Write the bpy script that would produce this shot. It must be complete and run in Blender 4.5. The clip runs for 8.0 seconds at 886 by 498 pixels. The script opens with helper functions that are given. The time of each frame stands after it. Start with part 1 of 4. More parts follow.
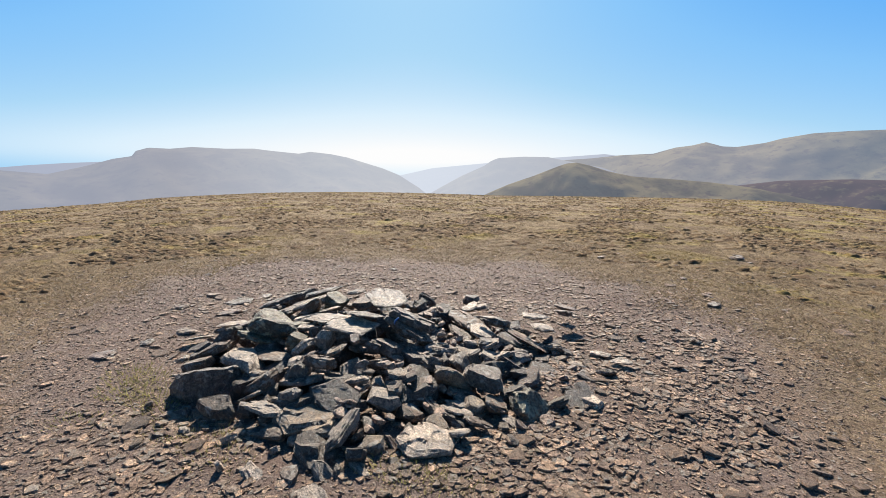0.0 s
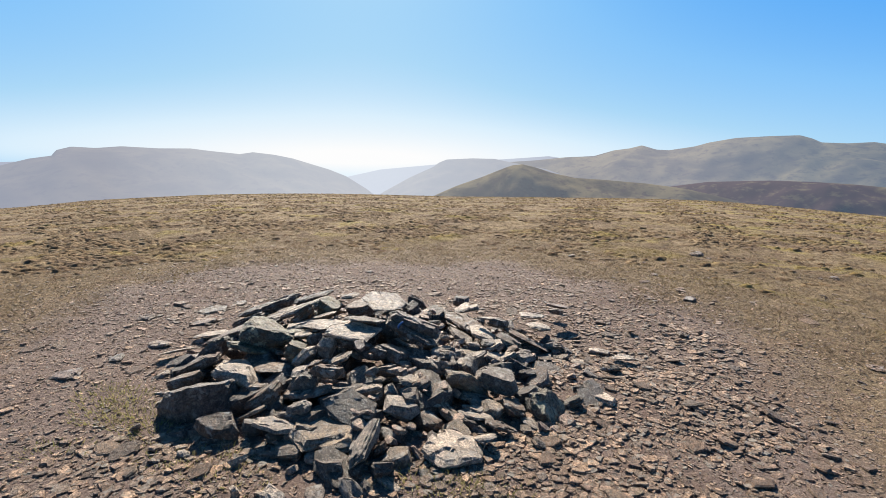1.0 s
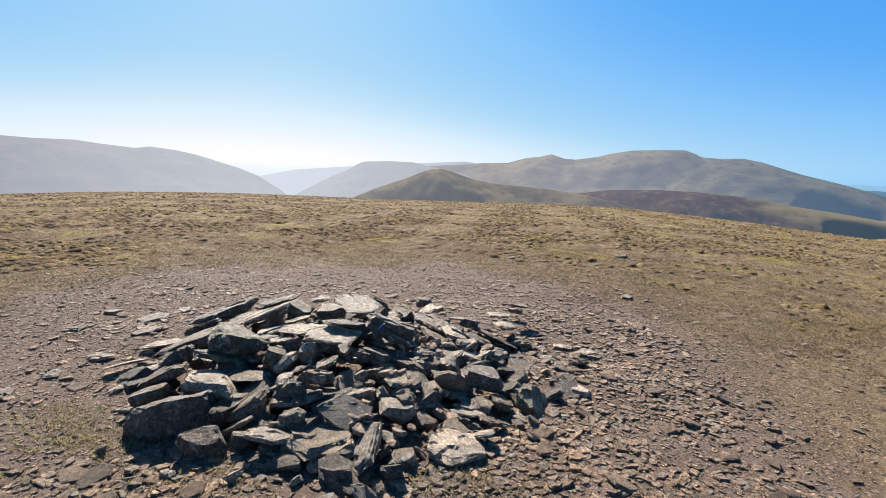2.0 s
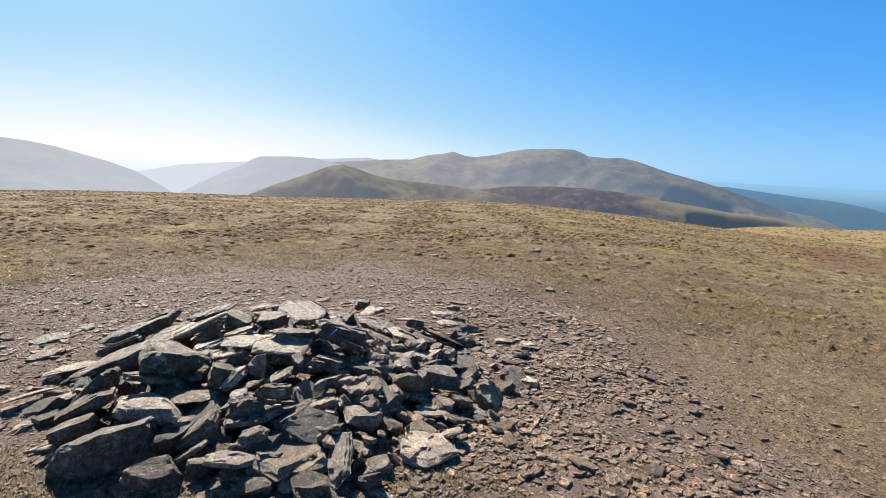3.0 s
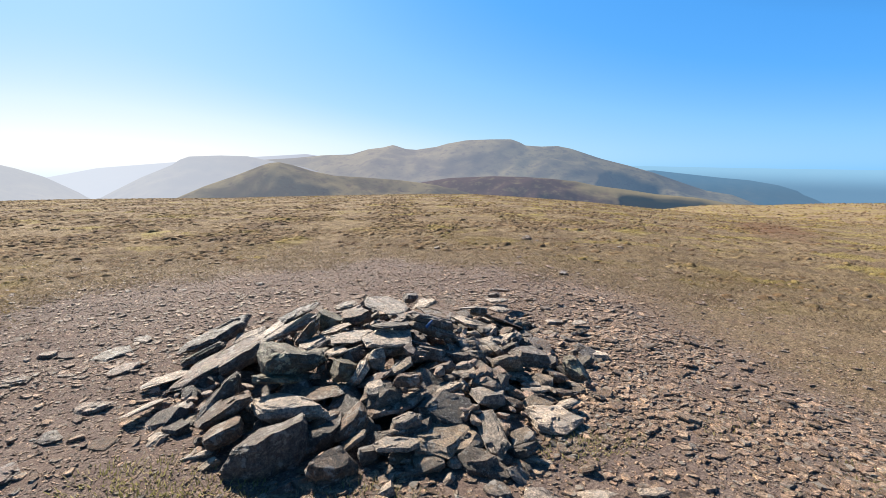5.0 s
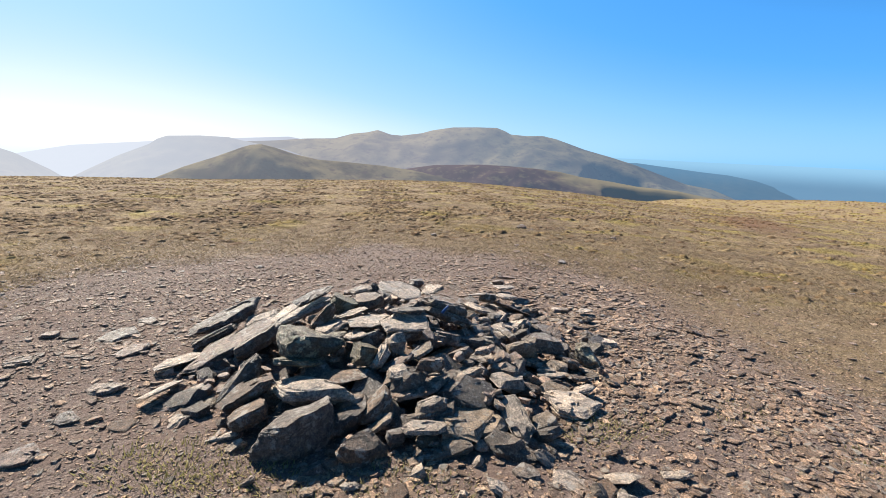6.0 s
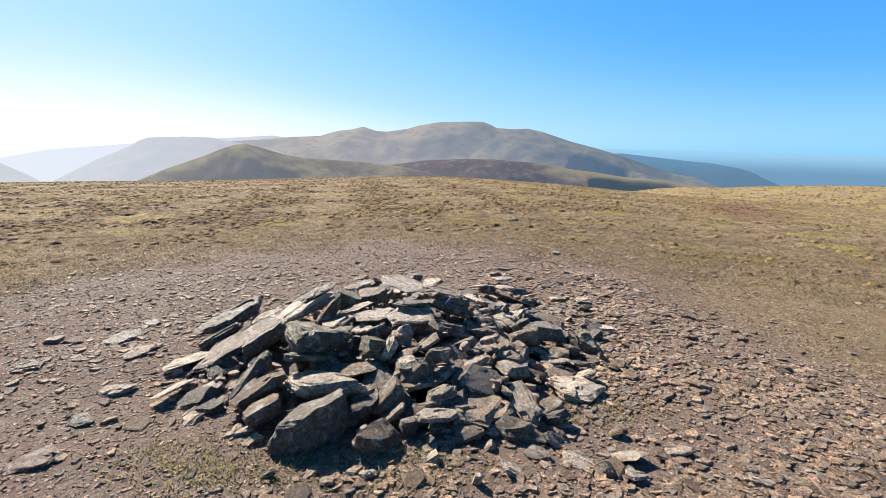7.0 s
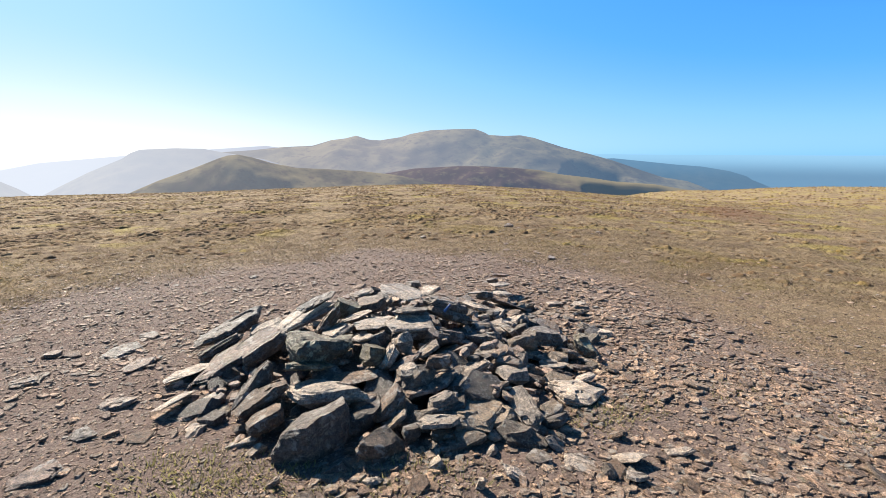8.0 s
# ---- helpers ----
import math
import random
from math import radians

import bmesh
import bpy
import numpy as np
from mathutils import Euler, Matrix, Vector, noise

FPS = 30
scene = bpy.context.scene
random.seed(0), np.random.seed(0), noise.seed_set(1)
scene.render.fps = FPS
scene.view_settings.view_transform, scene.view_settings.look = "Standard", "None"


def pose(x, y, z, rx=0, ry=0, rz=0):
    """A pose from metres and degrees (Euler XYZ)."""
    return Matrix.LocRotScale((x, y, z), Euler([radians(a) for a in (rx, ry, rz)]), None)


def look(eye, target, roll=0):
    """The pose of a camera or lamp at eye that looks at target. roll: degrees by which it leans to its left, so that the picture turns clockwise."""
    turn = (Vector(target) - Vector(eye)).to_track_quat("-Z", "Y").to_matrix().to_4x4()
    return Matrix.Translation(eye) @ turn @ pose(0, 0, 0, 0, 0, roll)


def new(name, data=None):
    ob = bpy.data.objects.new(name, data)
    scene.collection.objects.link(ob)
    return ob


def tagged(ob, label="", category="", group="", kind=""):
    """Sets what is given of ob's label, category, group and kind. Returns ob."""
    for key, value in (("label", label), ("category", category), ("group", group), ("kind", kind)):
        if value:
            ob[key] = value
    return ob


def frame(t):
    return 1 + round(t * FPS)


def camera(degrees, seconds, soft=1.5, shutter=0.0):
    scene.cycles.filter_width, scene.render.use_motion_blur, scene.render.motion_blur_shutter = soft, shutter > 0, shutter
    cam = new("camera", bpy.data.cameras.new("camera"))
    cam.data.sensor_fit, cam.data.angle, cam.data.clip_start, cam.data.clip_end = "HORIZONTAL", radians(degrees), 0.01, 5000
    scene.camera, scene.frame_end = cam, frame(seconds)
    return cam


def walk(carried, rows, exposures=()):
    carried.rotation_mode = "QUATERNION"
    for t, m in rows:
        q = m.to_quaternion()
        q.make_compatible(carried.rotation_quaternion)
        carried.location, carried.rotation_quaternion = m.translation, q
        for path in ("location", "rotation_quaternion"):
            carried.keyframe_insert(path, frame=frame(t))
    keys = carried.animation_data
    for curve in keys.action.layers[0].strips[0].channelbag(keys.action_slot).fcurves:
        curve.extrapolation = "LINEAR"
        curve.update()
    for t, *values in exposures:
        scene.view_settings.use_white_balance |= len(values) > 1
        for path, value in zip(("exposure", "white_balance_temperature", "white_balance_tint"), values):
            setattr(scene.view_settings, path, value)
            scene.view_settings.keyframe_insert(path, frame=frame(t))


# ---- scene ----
cam = camera(87.2, 8.0, soft=0.75)
PATH = [
    (0, (0.065, 0.003, 1.803), (0.001, 1.968, 1.438), 0.8),
    (0.5, (-0.149, 0.014, 1.78), (-0.107, 1.986, 1.448), 2.0),
    (1, (-0.389, 0.122, 1.768), (-0.237, 2.084, 1.412), 1.0),
    (1.2, (-0.484, 0.129, 1.763), (-0.245, 2.084, 1.418), 1.2),
    (2.3, (-1.006, 0.214, 1.743), (-0.419, 2.096, 1.41), 2.8),
    (2.5, (-1.051, 0.257, 1.753), (-0.389, 2.114, 1.42), 2.6),
    (3, (-1.252, 0.287, 1.765), (-0.377, 2.056, 1.439), 3.1),
    (3.5, (-1.55, 0.294, 1.772), (-0.616, 2.031, 1.437), 3.2),
    (4, (-1.776, 0.42, 1.731), (-0.855, 2.16, 1.379), 1.7),
    (4.5, (-2.018, 0.557, 1.753), (-1.046, 2.269, 1.401), 1.3),
    (5, (-2.353, 0.646, 1.747), (-1.277, 2.296, 1.4), 1.0),
    (5.2, (-2.447, 0.695, 1.724), (-1.343, 2.324, 1.366), 1.9),
    (6.5, (-2.626, 0.818, 1.721), (-1.478, 2.404, 1.313), 2.2),
    (7, (-2.712, 0.805, 1.717), (-1.544, 2.374, 1.301), 1.2),
    (7.5, (-2.74, 0.799, 1.719), (-1.551, 2.354, 1.31), 0.3),
    (8, (-2.754, 0.79, 1.725), (-1.565, 2.351, 1.34), 0.3),
]
walk(cam, [(t, look(eye, target, roll)) for t, eye, target, roll in PATH],
     [(0, 1.3), (1.2, 1.3), (3, 1.34), (4.5, 1.4), (6.5, 1.52), (8, 1.55)])

# ---------------------------------------------------------------- world and sun
SUN_AZ, SUN_EL = -6.0, 40.0          # degrees clockwise from +y, and above the horizon
sun_way = Vector((math.sin(radians(SUN_AZ)) * math.cos(radians(SUN_EL)),
                  math.cos(radians(SUN_AZ)) * math.cos(radians(SUN_EL)), math.sin(radians(SUN_EL))))
world = bpy.data.worlds.new("world")
scene.world = world
world.use_nodes = True
wn = world.node_tree.nodes
sky = wn.new("ShaderNodeTexSky")
sky.sky_type = "NISHITA"
sky.sun_disc = False
sky.sun_elevation, sky.sun_rotation = radians(SUN_EL), radians(SUN_AZ)
sky.altitude, sky.air_density, sky.dust_density, sky.ozone_density = 1500, 0.7, 2.0, 1.0
wn["Background"].inputs["Strength"].default_value = 0.1
wl = world.node_tree.links
# the hazy autumn sky: the brightness of the clear sky, graded from deep blue through pale blue to white haze
grey = wn.new("ShaderNodeRGBToBW")
wl.new(sky.outputs["Color"], grey.inputs["Color"])
gain = wn.new("ShaderNodeMath")
gain.operation = "MULTIPLY"
gain.inputs[1].default_value = 0.07
wl.new(grey.outputs["Val"], gain.inputs[0])
grade = wn.new("ShaderNodeValToRGB")
stops = [(0.0, (0.004, 0.03, 0.11)), (0.09, (0.03, 0.16, 0.42)), (0.16, (0.085, 0.37, 0.90)), (0.2, (0.11, 0.42, 0.95)), (0.3, (0.25, 0.57, 0.97)), (0.45, (0.42, 0.70, 0.95)), (0.62, (0.72, 0.88, 1.0)), (0.85, (1.0, 1.0, 1.0))]
while len(grade.color_ramp.elements) < len(stops):
    grade.color_ramp.elements.new(0.5)
for e, (at, colour) in zip(grade.color_ramp.elements, stops):
    e.position, e.color = at, (*colour, 1)
wl.new(gain.outputs["Value"], grade.inputs["Fac"])
lift = wn.new("ShaderNodeVectorMath")
lift.operation = "SCALE"
lift.inputs["Scale"].default_value = 4.0
wl.new(grade.outputs["Color"], lift.inputs[0])
wl.new(lift.outputs["Vector"], wn["Background"].inputs["Color"])

sun = new("sun", bpy.data.lights.new("sun", "SUN"))
sun.data.energy, sun.data.angle, sun.data.color = 5.0, radians(0.53), (1.0, 0.915, 0.79)
sun.matrix_world = look(sun_way * 50, (0, 0, 0))


# ---------------------------------------------------------------- materials
def mat(name, rough=0.9):
    m = bpy.data.materials.new(name)
    m.use_nodes = True
    n = m.node_tree.nodes
    bsdf = n["Principled BSDF"]
    bsdf.inputs["Roughness"].default_value = rough
    bsdf.inputs["Specular IOR Level"].default_value = 0.3
    return m, n, m.node_tree.links, bsdf


def noise_tex(n, links, vec, scale, detail=5.0, rough=0.6, dist=0.0):
    t = n.new("ShaderNodeTexNoise")
    t.inputs["Scale"].default_value, t.inputs["Detail"].default_value = scale, detail
    t.inputs["Roughness"].default_value, t.inputs["Distortion"].default_value = rough, dist
    links.new(vec, t.inputs["Vector"])
    return t.outputs["Fac"]


def ramp(n, links, fac, stops):
    r = n.new("ShaderNodeValToRGB")
    els = r.color_ramp.elements
    while len(els) < len(stops):
        els.new(0.5)
    for e, (p, c) in zip(els, stops):
        e.position = p
        e.color = (*c, 1) if len(c) == 3 else c
    links.new(fac, r.inputs["Fac"])
    return r.outputs["Color"]


def mix(n, links, fac, a, b, mode="MIX"):
    m = n.new("ShaderNodeMix")
    m.data_type, m.blend_type = "RGBA", mode
    for sock, v in ((m.inputs["Factor"], fac), (m.inputs["A"], a), (m.inputs["B"], b)):
        if isinstance(v, bpy.types.NodeSocket):
            links.new(v, sock)
        elif isinstance(v, (int, float)):
            sock.default_value = v
        else:
            sock.default_value = (*v, 1)
    return m.outputs["Result"]


def calc(n, links, op, a, b=0.0, c=0.0, clamp=False):
    m = n.new("ShaderNodeMath")
    m.operation, m.use_clamp = op, clamp
    for sock, v in zip(m.inputs, (a, b, c)):
        if isinstance(v, bpy.types.NodeSocket):
            links.new(v, sock)
        else:
            sock.default_value = v
    return m.outputs["Value"]


def span(n, links, v, lo, hi, to_lo=0.0, to_hi=1.0):
    m = n.new("ShaderNodeMapRange")
    m.interpolation_type = "SMOOTHSTEP"
    links.new(v, m.inputs["Value"])
    for key, x in (("From Min", lo), ("From Max", hi), ("To Min", to_lo), ("To Max", to_hi)):
        m.inputs[key].default_value = x
    return m.outputs["Result"]


def paint(n, links, bsdf, colour, depth):
    """Base colour, toned down as a whole."""
    c = mix(n, links, 1.0, colour, depth, "MULTIPLY")
    links.new(c, bsdf.inputs["Base Color"])
    return c


def bump(n, links, bsdf, height, strength=0.5, distance=0.01):
    b = n.new("ShaderNodeBump")
    b.inputs["Strength"].default_value, b.inputs["Distance"].default_value = strength, distance
    links.new(height, b.inputs["Height"])
    links.new(b.outputs["Normal"], bsdf.inputs["Normal"])


def stone_material(name, per_island=False, gloss=0.45, lichen_tone=(0.46, 0.45, 0.40), moss_amount=0.4, depth=(0.57, 0.53, 0.52)):
    m, n, links, bsdf = mat(name, 0.55)
    bsdf.inputs["Specular IOR Level"].default_value = gloss
    tc = n.new("ShaderNodeTexCoord").outputs["Object"]
    if per_island:
        rnd = n.new("ShaderNodeNewGeometry").outputs["Random Per Island"]
    else:
        rnd = n.new("ShaderNodeObjectInfo").outputs["Random"]
    shift = n.new("ShaderNodeVectorMath")
    shift.operation = "ADD"
    links.new(tc, shift.inputs[0])
    off = calc(n, links, "MULTIPLY", rnd, 37.0)
    links.new(off, shift.inputs[1])
    vec = shift.outputs["Vector"]
    base = ramp(n, links, rnd, STONE_TONES)
    broad = noise_tex(n, links, vec, 4.0, 5.0, 0.65, 0.4)
    grain = noise_tex(n, links, vec, 30.0, 8.0, 0.78)
    fine = noise_tex(n, links, vec, 85.0, 5.0, 0.75)
    stain = span(n, links, noise_tex(n, links, vec, 6.0, 5.0, 0.65, 0.8), 0.52, 0.66)
    lichen = span(n, links, noise_tex(n, links, vec, 11.0, 7.0, 0.75, 0.3), 0.54, 0.59)
    moss = span(n, links, noise_tex(n, links, vec, 3.2, 6.0, 0.7, 0.3), 0.58, 0.68)
    c = mix(n, links, span(n, links, grain, 0.3, 0.7), (0.30, 0.30, 0.30), (1.85, 1.78, 1.70))
    c = mix(n, links, 1.0, base, c, "MULTIPLY")
    c = mix(n, links, 1.0, c, mix(n, links, span(n, links, fine, 0.36, 0.64), (0.5, 0.5, 0.5), (1.58, 1.55, 1.5)), "MULTIPLY")
    c = mix(n, links, 1.0, c, mix(n, links, span(n, links, broad, 0.35, 0.65), (0.6, 0.6, 0.6), (1.35, 1.28, 1.17)), "MULTIPLY")
    c = mix(n, links, calc(n, links, "MULTIPLY", stain, 0.5), c, (0.19, 0.12, 0.06))
    c = mix(n, links, calc(n, links, "MULTIPLY", lichen, 0.75), c, lichen_tone)
    c = mix(n, links, calc(n, links, "MULTIPLY", moss, moss_amount), c, (0.13, 0.135, 0.06))
    paint(n, links, bsdf, c, depth)
    links.new(span(n, links, grain, 0.3, 0.7, 0.62, 0.42), bsdf.inputs["Roughness"])
    # fine lamination of the slate plus pitting
    sep = n.new("ShaderNodeMapping")
    sep.inputs["Scale"].default_value = (4.0, 4.0, 75.0)
    links.new(vec, sep.inputs["Vector"])
    lam = noise_tex(n, links, sep.outputs["Vector"], 1.0, 5.0, 0.65)
    h = calc(n, links, "ADD", calc(n, links, "MULTIPLY", lam, 1.0), calc(n, links, "ADD", calc(n, links, "MULTIPLY", grain, 1.4), calc(n, links, "MULTIPLY", fine, 0.5)))
    bump(n, links, bsdf, h, 0.95, 0.015)
    return m


STONE_TONES = [(0.0, (0.11, 0.105, 0.105)), (0.2, (0.21, 0.18, 0.15)), (0.4, (0.13, 0.12, 0.095)), (0.55, (0.37, 0.31, 0.245)), (0.7, (0.16, 0.115, 0.10)), (0.85, (0.28, 0.235, 0.18)), (1.0, (0.42, 0.36, 0.28))]
SLATE = stone_material("weathered_slate")
STONE_TONES = [(0.0, (0.34, 0.31, 0.27)), (1.0, (0.48, 0.44, 0.385))]
PALE = stone_material("pale_weathered_slate", lichen_tone=(0.42, 0.40, 0.35), moss_amount=0.15)
STONE_TONES = [(0.0, (0.12, 0.108, 0.065)), (1.0, (0.15, 0.135, 0.085))]
MOSSY = stone_material("mossy_slate", lichen_tone=(0.33, 0.34, 0.25), moss_amount=0.4)
STONE_TONES = [(0.0, (0.17, 0.16, 0.12)), (1.0, (0.2, 0.185, 0.14))]
LICHENED = stone_material("lichened_slate", lichen_tone=(0.52, 0.54, 0.38), moss_amount=0.7)
# dark rock; also put where shade lies, its colour lowered to deepen it
STONE_TONES = [(0.0, (0.095, 0.085, 0.076)), (0.5, (0.155, 0.13, 0.108)), (1.0, (0.125, 0.115, 0.108))]
DARK = stone_material("dark_and_shaded_slate", moss_amount=0.2)
STONE_TONES = [(0.0, (0.15, 0.105, 0.07)), (1.0, (0.19, 0.135, 0.095))]
RUSTY = stone_material("rust_brown_slate", moss_amount=0.2)
STONE_TONES = [(0.0, (0.24, 0.185, 0.16)), (0.25, (0.41, 0.315, 0.255)), (0.45, (0.30, 0.23, 0.19)), (0.6, (0.53, 0.405, 0.315)), (0.8, (0.28, 0.245, 0.225)), (1.0, (0.58, 0.465, 0.37))]
SHARD = stone_material("slate_shard", True, 0.2, depth=(0.50, 0.465, 0.44))
SLATE_ISLANDS = stone_material("slate_rubble", True)
SHARD_PIECE = stone_material("slate_shard_piece", gloss=0.2, depth=(0.50, 0.465, 0.44))


def ground_material(name, tuftwise=False):
    """Trodden stony earth round the cairn, thin grass about it, dry tan turf with green and brown patches beyond."""
    m, n, links, bsdf = mat(name, 0.95)
    bsdf.inputs["Specular IOR Level"].default_value = 0.15
    pos = n.new("ShaderNodeNewGeometry").outputs["Position"]
    sep = n.new("ShaderNodeSeparateXYZ")
    links.new(pos, sep.inputs[0])
    x, y = sep.outputs["X"], sep.outputs["Y"]
    big = noise_tex(n, links, pos, 0.35, 5.0, 0.6)
    mid = noise_tex(n, links, pos, 1.3, 6.0, 0.65)
    tuft = noise_tex(n, links, pos, 4.5, 6.0, 0.7, 0.3)
    small = noise_tex(n, links, pos, 14.0, 6.0, 0.7)
    grit = noise_tex(n, links, pos, 75.0, 5.0, 0.75)
    soil = ramp(n, links, grit, [(0.34, (0.14, 0.108, 0.088)), (0.5, (0.335, 0.268, 0.215)), (0.66, (0.56, 0.465, 0.385))])
    soil = mix(n, links, calc(n, links, "MULTIPLY", span(n, links, small, 0.4, 0.65), 0.45), soil, (0.22, 0.15, 0.12))
    soil = mix(n, links, calc(n, links, "MULTIPLY", span(n, links, mid, 0.48, 0.62), 0.5), soil, (0.27, 0.19, 0.14))
    thin = ramp(n, links, small, [(0.36, (0.20, 0.15, 0.095)), (0.5, (0.40, 0.32, 0.195)), (0.64, (0.62, 0.51, 0.325))])
    thin = mix(n, links, calc(n, links, "MULTIPLY", span(n, links, tuft, 0.42, 0.62), 0.5), thin, (0.30, 0.25, 0.14))
    thin = mix(n, links, calc(n, links, "MULTIPLY", span(n, links, mid, 0.5, 0.64), 0.5), thin, (0.33, 0.235, 0.165))
    clump = noise_tex(n, links, pos, 38.0, 5.0, 0.75)
    thin = mix(n, links, 1.0, thin, mix(n, links, span(n, links, clump, 0.38, 0.62), (0.6, 0.58, 0.55), (1.38, 1.36, 1.33)), "MULTIPLY")
    thin = mix(n, links, 1.0, thin, mix(n, links, span(n, links, grit, 0.36, 0.64), (0.55, 0.53, 0.5), (1.4, 1.38, 1.35)), "MULTIPLY")
    turf = ramp(n, links, tuft, [(0.34, (0.17, 0.12, 0.07)), (0.48, (0.36, 0.27, 0.145)), (0.64, (0.56, 0.44, 0.26))])
    turf = mix(n, links, calc(n, links, "MULTIPLY", span(n, links, small, 0.45, 0.7), 0.45), turf, (0.48, 0.395, 0.24))
    turf = mix(n, links, calc(n, links, "MULTIPLY", span(n, links, big, 0.50, 0.62), 0.5), turf, (0.37, 0.30, 0.115))
    turf = mix(n, links, calc(n, links, "MULTIPLY", span(n, links, mid, 0.52, 0.63), 0.6), turf, (0.21, 0.145, 0.09))
    heath = noise_tex(n, links, pos, 0.55, 7.0, 0.7, 0.6)
    turf = mix(n, links, calc(n, links, "MULTIPLY", span(n, links, heath, 0.5, 0.58), 0.55), turf, (0.24, 0.17, 0.115))
    # a worn brown patch on the far rise
    ex = calc(n, links, "MULTIPLY", calc(n, links, "SUBTRACT", x, 19.6), 0.28)
    ey = calc(n, links, "MULTIPLY", calc(n, links, "SUBTRACT", y, calc(n, links, "MULTIPLY", x, 0.48)), 0.8)
    e = calc(n, links, "SQRT", calc(n, links, "ADD", calc(n, links, "MULTIPLY", ex, ex), calc(n, links, "MULTIPLY", ey, ey)))
    e = calc(n, links, "ADD", e, calc(n, links, "MULTIPLY", mid, 2.2))
    # greener grass in patches, more of it towards the east
    lean = span(n, links, x, 5.0, 22.0, 0.0, 0.07)
    fresh = span(n, links, calc(n, links, "ADD", noise_tex(n, links, pos, 0.7, 5.0, 0.6, 0.5), lean), 0.56, 0.66)
    turf = mix(n, links, calc(n, links, "MULTIPLY", fresh, 0.7), turf, (0.50, 0.42, 0.13))
    turf = mix(n, links, span(n, links, e, 1.7, 3.0, 0.75, 0.0), turf, (0.24, 0.13, 0.07))
    if tuftwise:
        rnd = n.new("ShaderNodeNewGeometry").outputs["Random Per Island"]
        c = mix(n, links, 1.0, turf, ramp(n, links, rnd, [(0.0, (0.8, 0.77, 0.74)), (0.4, (1.05, 1.0, 0.95)), (0.7, (0.85, 0.74, 0.66)), (1.0, (1.3, 1.3, 1.22))]), "MULTIPLY")
        turf_part = 1.0
    else:
        at = n.new("ShaderNodeAttribute")
        at.attribute_name = "grassy"
        g = calc(n, links, "ADD", at.outputs["Fac"], calc(n, links, "MULTIPLY", calc(n, links, "SUBTRACT", mid, 0.5), 1.3))
        turf_part = span(n, links, g, 1.1, 2.3)
        c = mix(n, links, span(n, links, g, 0.35, 0.85, 0.0, 0.85), soil, thin)
        c = mix(n, links, turf_part, c, turf)
    paint(n, links, bsdf, c, (0.47, 0.44, 0.455))
    h = calc(n, links, "ADD", calc(n, links, "MULTIPLY", calc(n, links, "MULTIPLY", tuft, turf_part), 3.0), calc(n, links, "ADD", calc(n, links, "ADD", small, calc(n, links, "MULTIPLY", clump, 0.7)), calc(n, links, "MULTIPLY", grit, 0.45)))
    bump(n, links, bsdf, h, 0.9, 0.03)
    return m


TURF = ground_material("summit_turf")
TUFTY = ground_material("tufted_turf", True)


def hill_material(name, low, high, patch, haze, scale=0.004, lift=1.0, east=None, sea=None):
    """A far fell: moor grass and heather, with haze mixed in as a glow."""
    m, n, links, bsdf = mat(name, 1.0)
    bsdf.inputs["Specular IOR Level"].default_value = 0.0
    pos = n.new("ShaderNodeNewGeometry").outputs["Position"]
    a = noise_tex(n, links, pos, scale, 6.0, 0.6, 0.4)
    b = noise_tex(n, links, pos, scale * 5, 6.0, 0.65)
    c = mix(n, links, span(n, links, a, 0.4, 0.62), low, high)
    c = mix(n, links, calc(n, links, "MULTIPLY", span(n, links, b, 0.5, 0.66), 0.6), c, patch)
    if east:                                    # grassy instead of heathery past this line
        sep = n.new("ShaderNodeSeparateXYZ")
        links.new(pos, sep.inputs[0])
        wob = calc(n, links, "ADD", sep.outputs["X"], calc(n, links, "MULTIPLY", a, 500.0))
        c = mix(n, links, span(n, links, wob, east, east + 160), c, (0.30, 0.24, 0.13))
    paint(n, links, bsdf, c, (0.52, 0.52, 0.52))
    # airlight painted as emission: brighter and whiter towards the sun's side
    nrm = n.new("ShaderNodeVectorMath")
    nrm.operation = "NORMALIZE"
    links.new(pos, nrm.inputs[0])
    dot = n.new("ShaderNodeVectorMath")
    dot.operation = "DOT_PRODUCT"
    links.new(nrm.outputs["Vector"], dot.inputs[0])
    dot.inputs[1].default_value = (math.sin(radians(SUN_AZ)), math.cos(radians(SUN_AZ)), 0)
    air_glow = ramp(n, links, dot.outputs["Value"], [(0.1, (0.10, 0.18, 0.27)), (0.45, (0.075, 0.13, 0.215)), (0.66, (0.155, 0.205, 0.285)), (0.8, (0.25, 0.275, 0.345)), (0.9, (0.27, 0.29, 0.35)), (1.0, (0.40, 0.43, 0.485))])
    if sea:                                     # painted sea haze: its glow pales upwards into the sky
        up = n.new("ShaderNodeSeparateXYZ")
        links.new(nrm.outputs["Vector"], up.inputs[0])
        air_glow = mix(n, links, span(n, links, up.outputs["Z"], *sea[:2]), *sea[2:])
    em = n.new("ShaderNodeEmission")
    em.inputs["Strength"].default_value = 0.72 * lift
    links.new(air_glow, em.inputs["Color"])
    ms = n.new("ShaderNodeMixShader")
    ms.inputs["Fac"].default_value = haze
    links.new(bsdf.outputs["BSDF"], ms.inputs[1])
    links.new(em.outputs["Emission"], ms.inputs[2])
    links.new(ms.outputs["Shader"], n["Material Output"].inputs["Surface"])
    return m


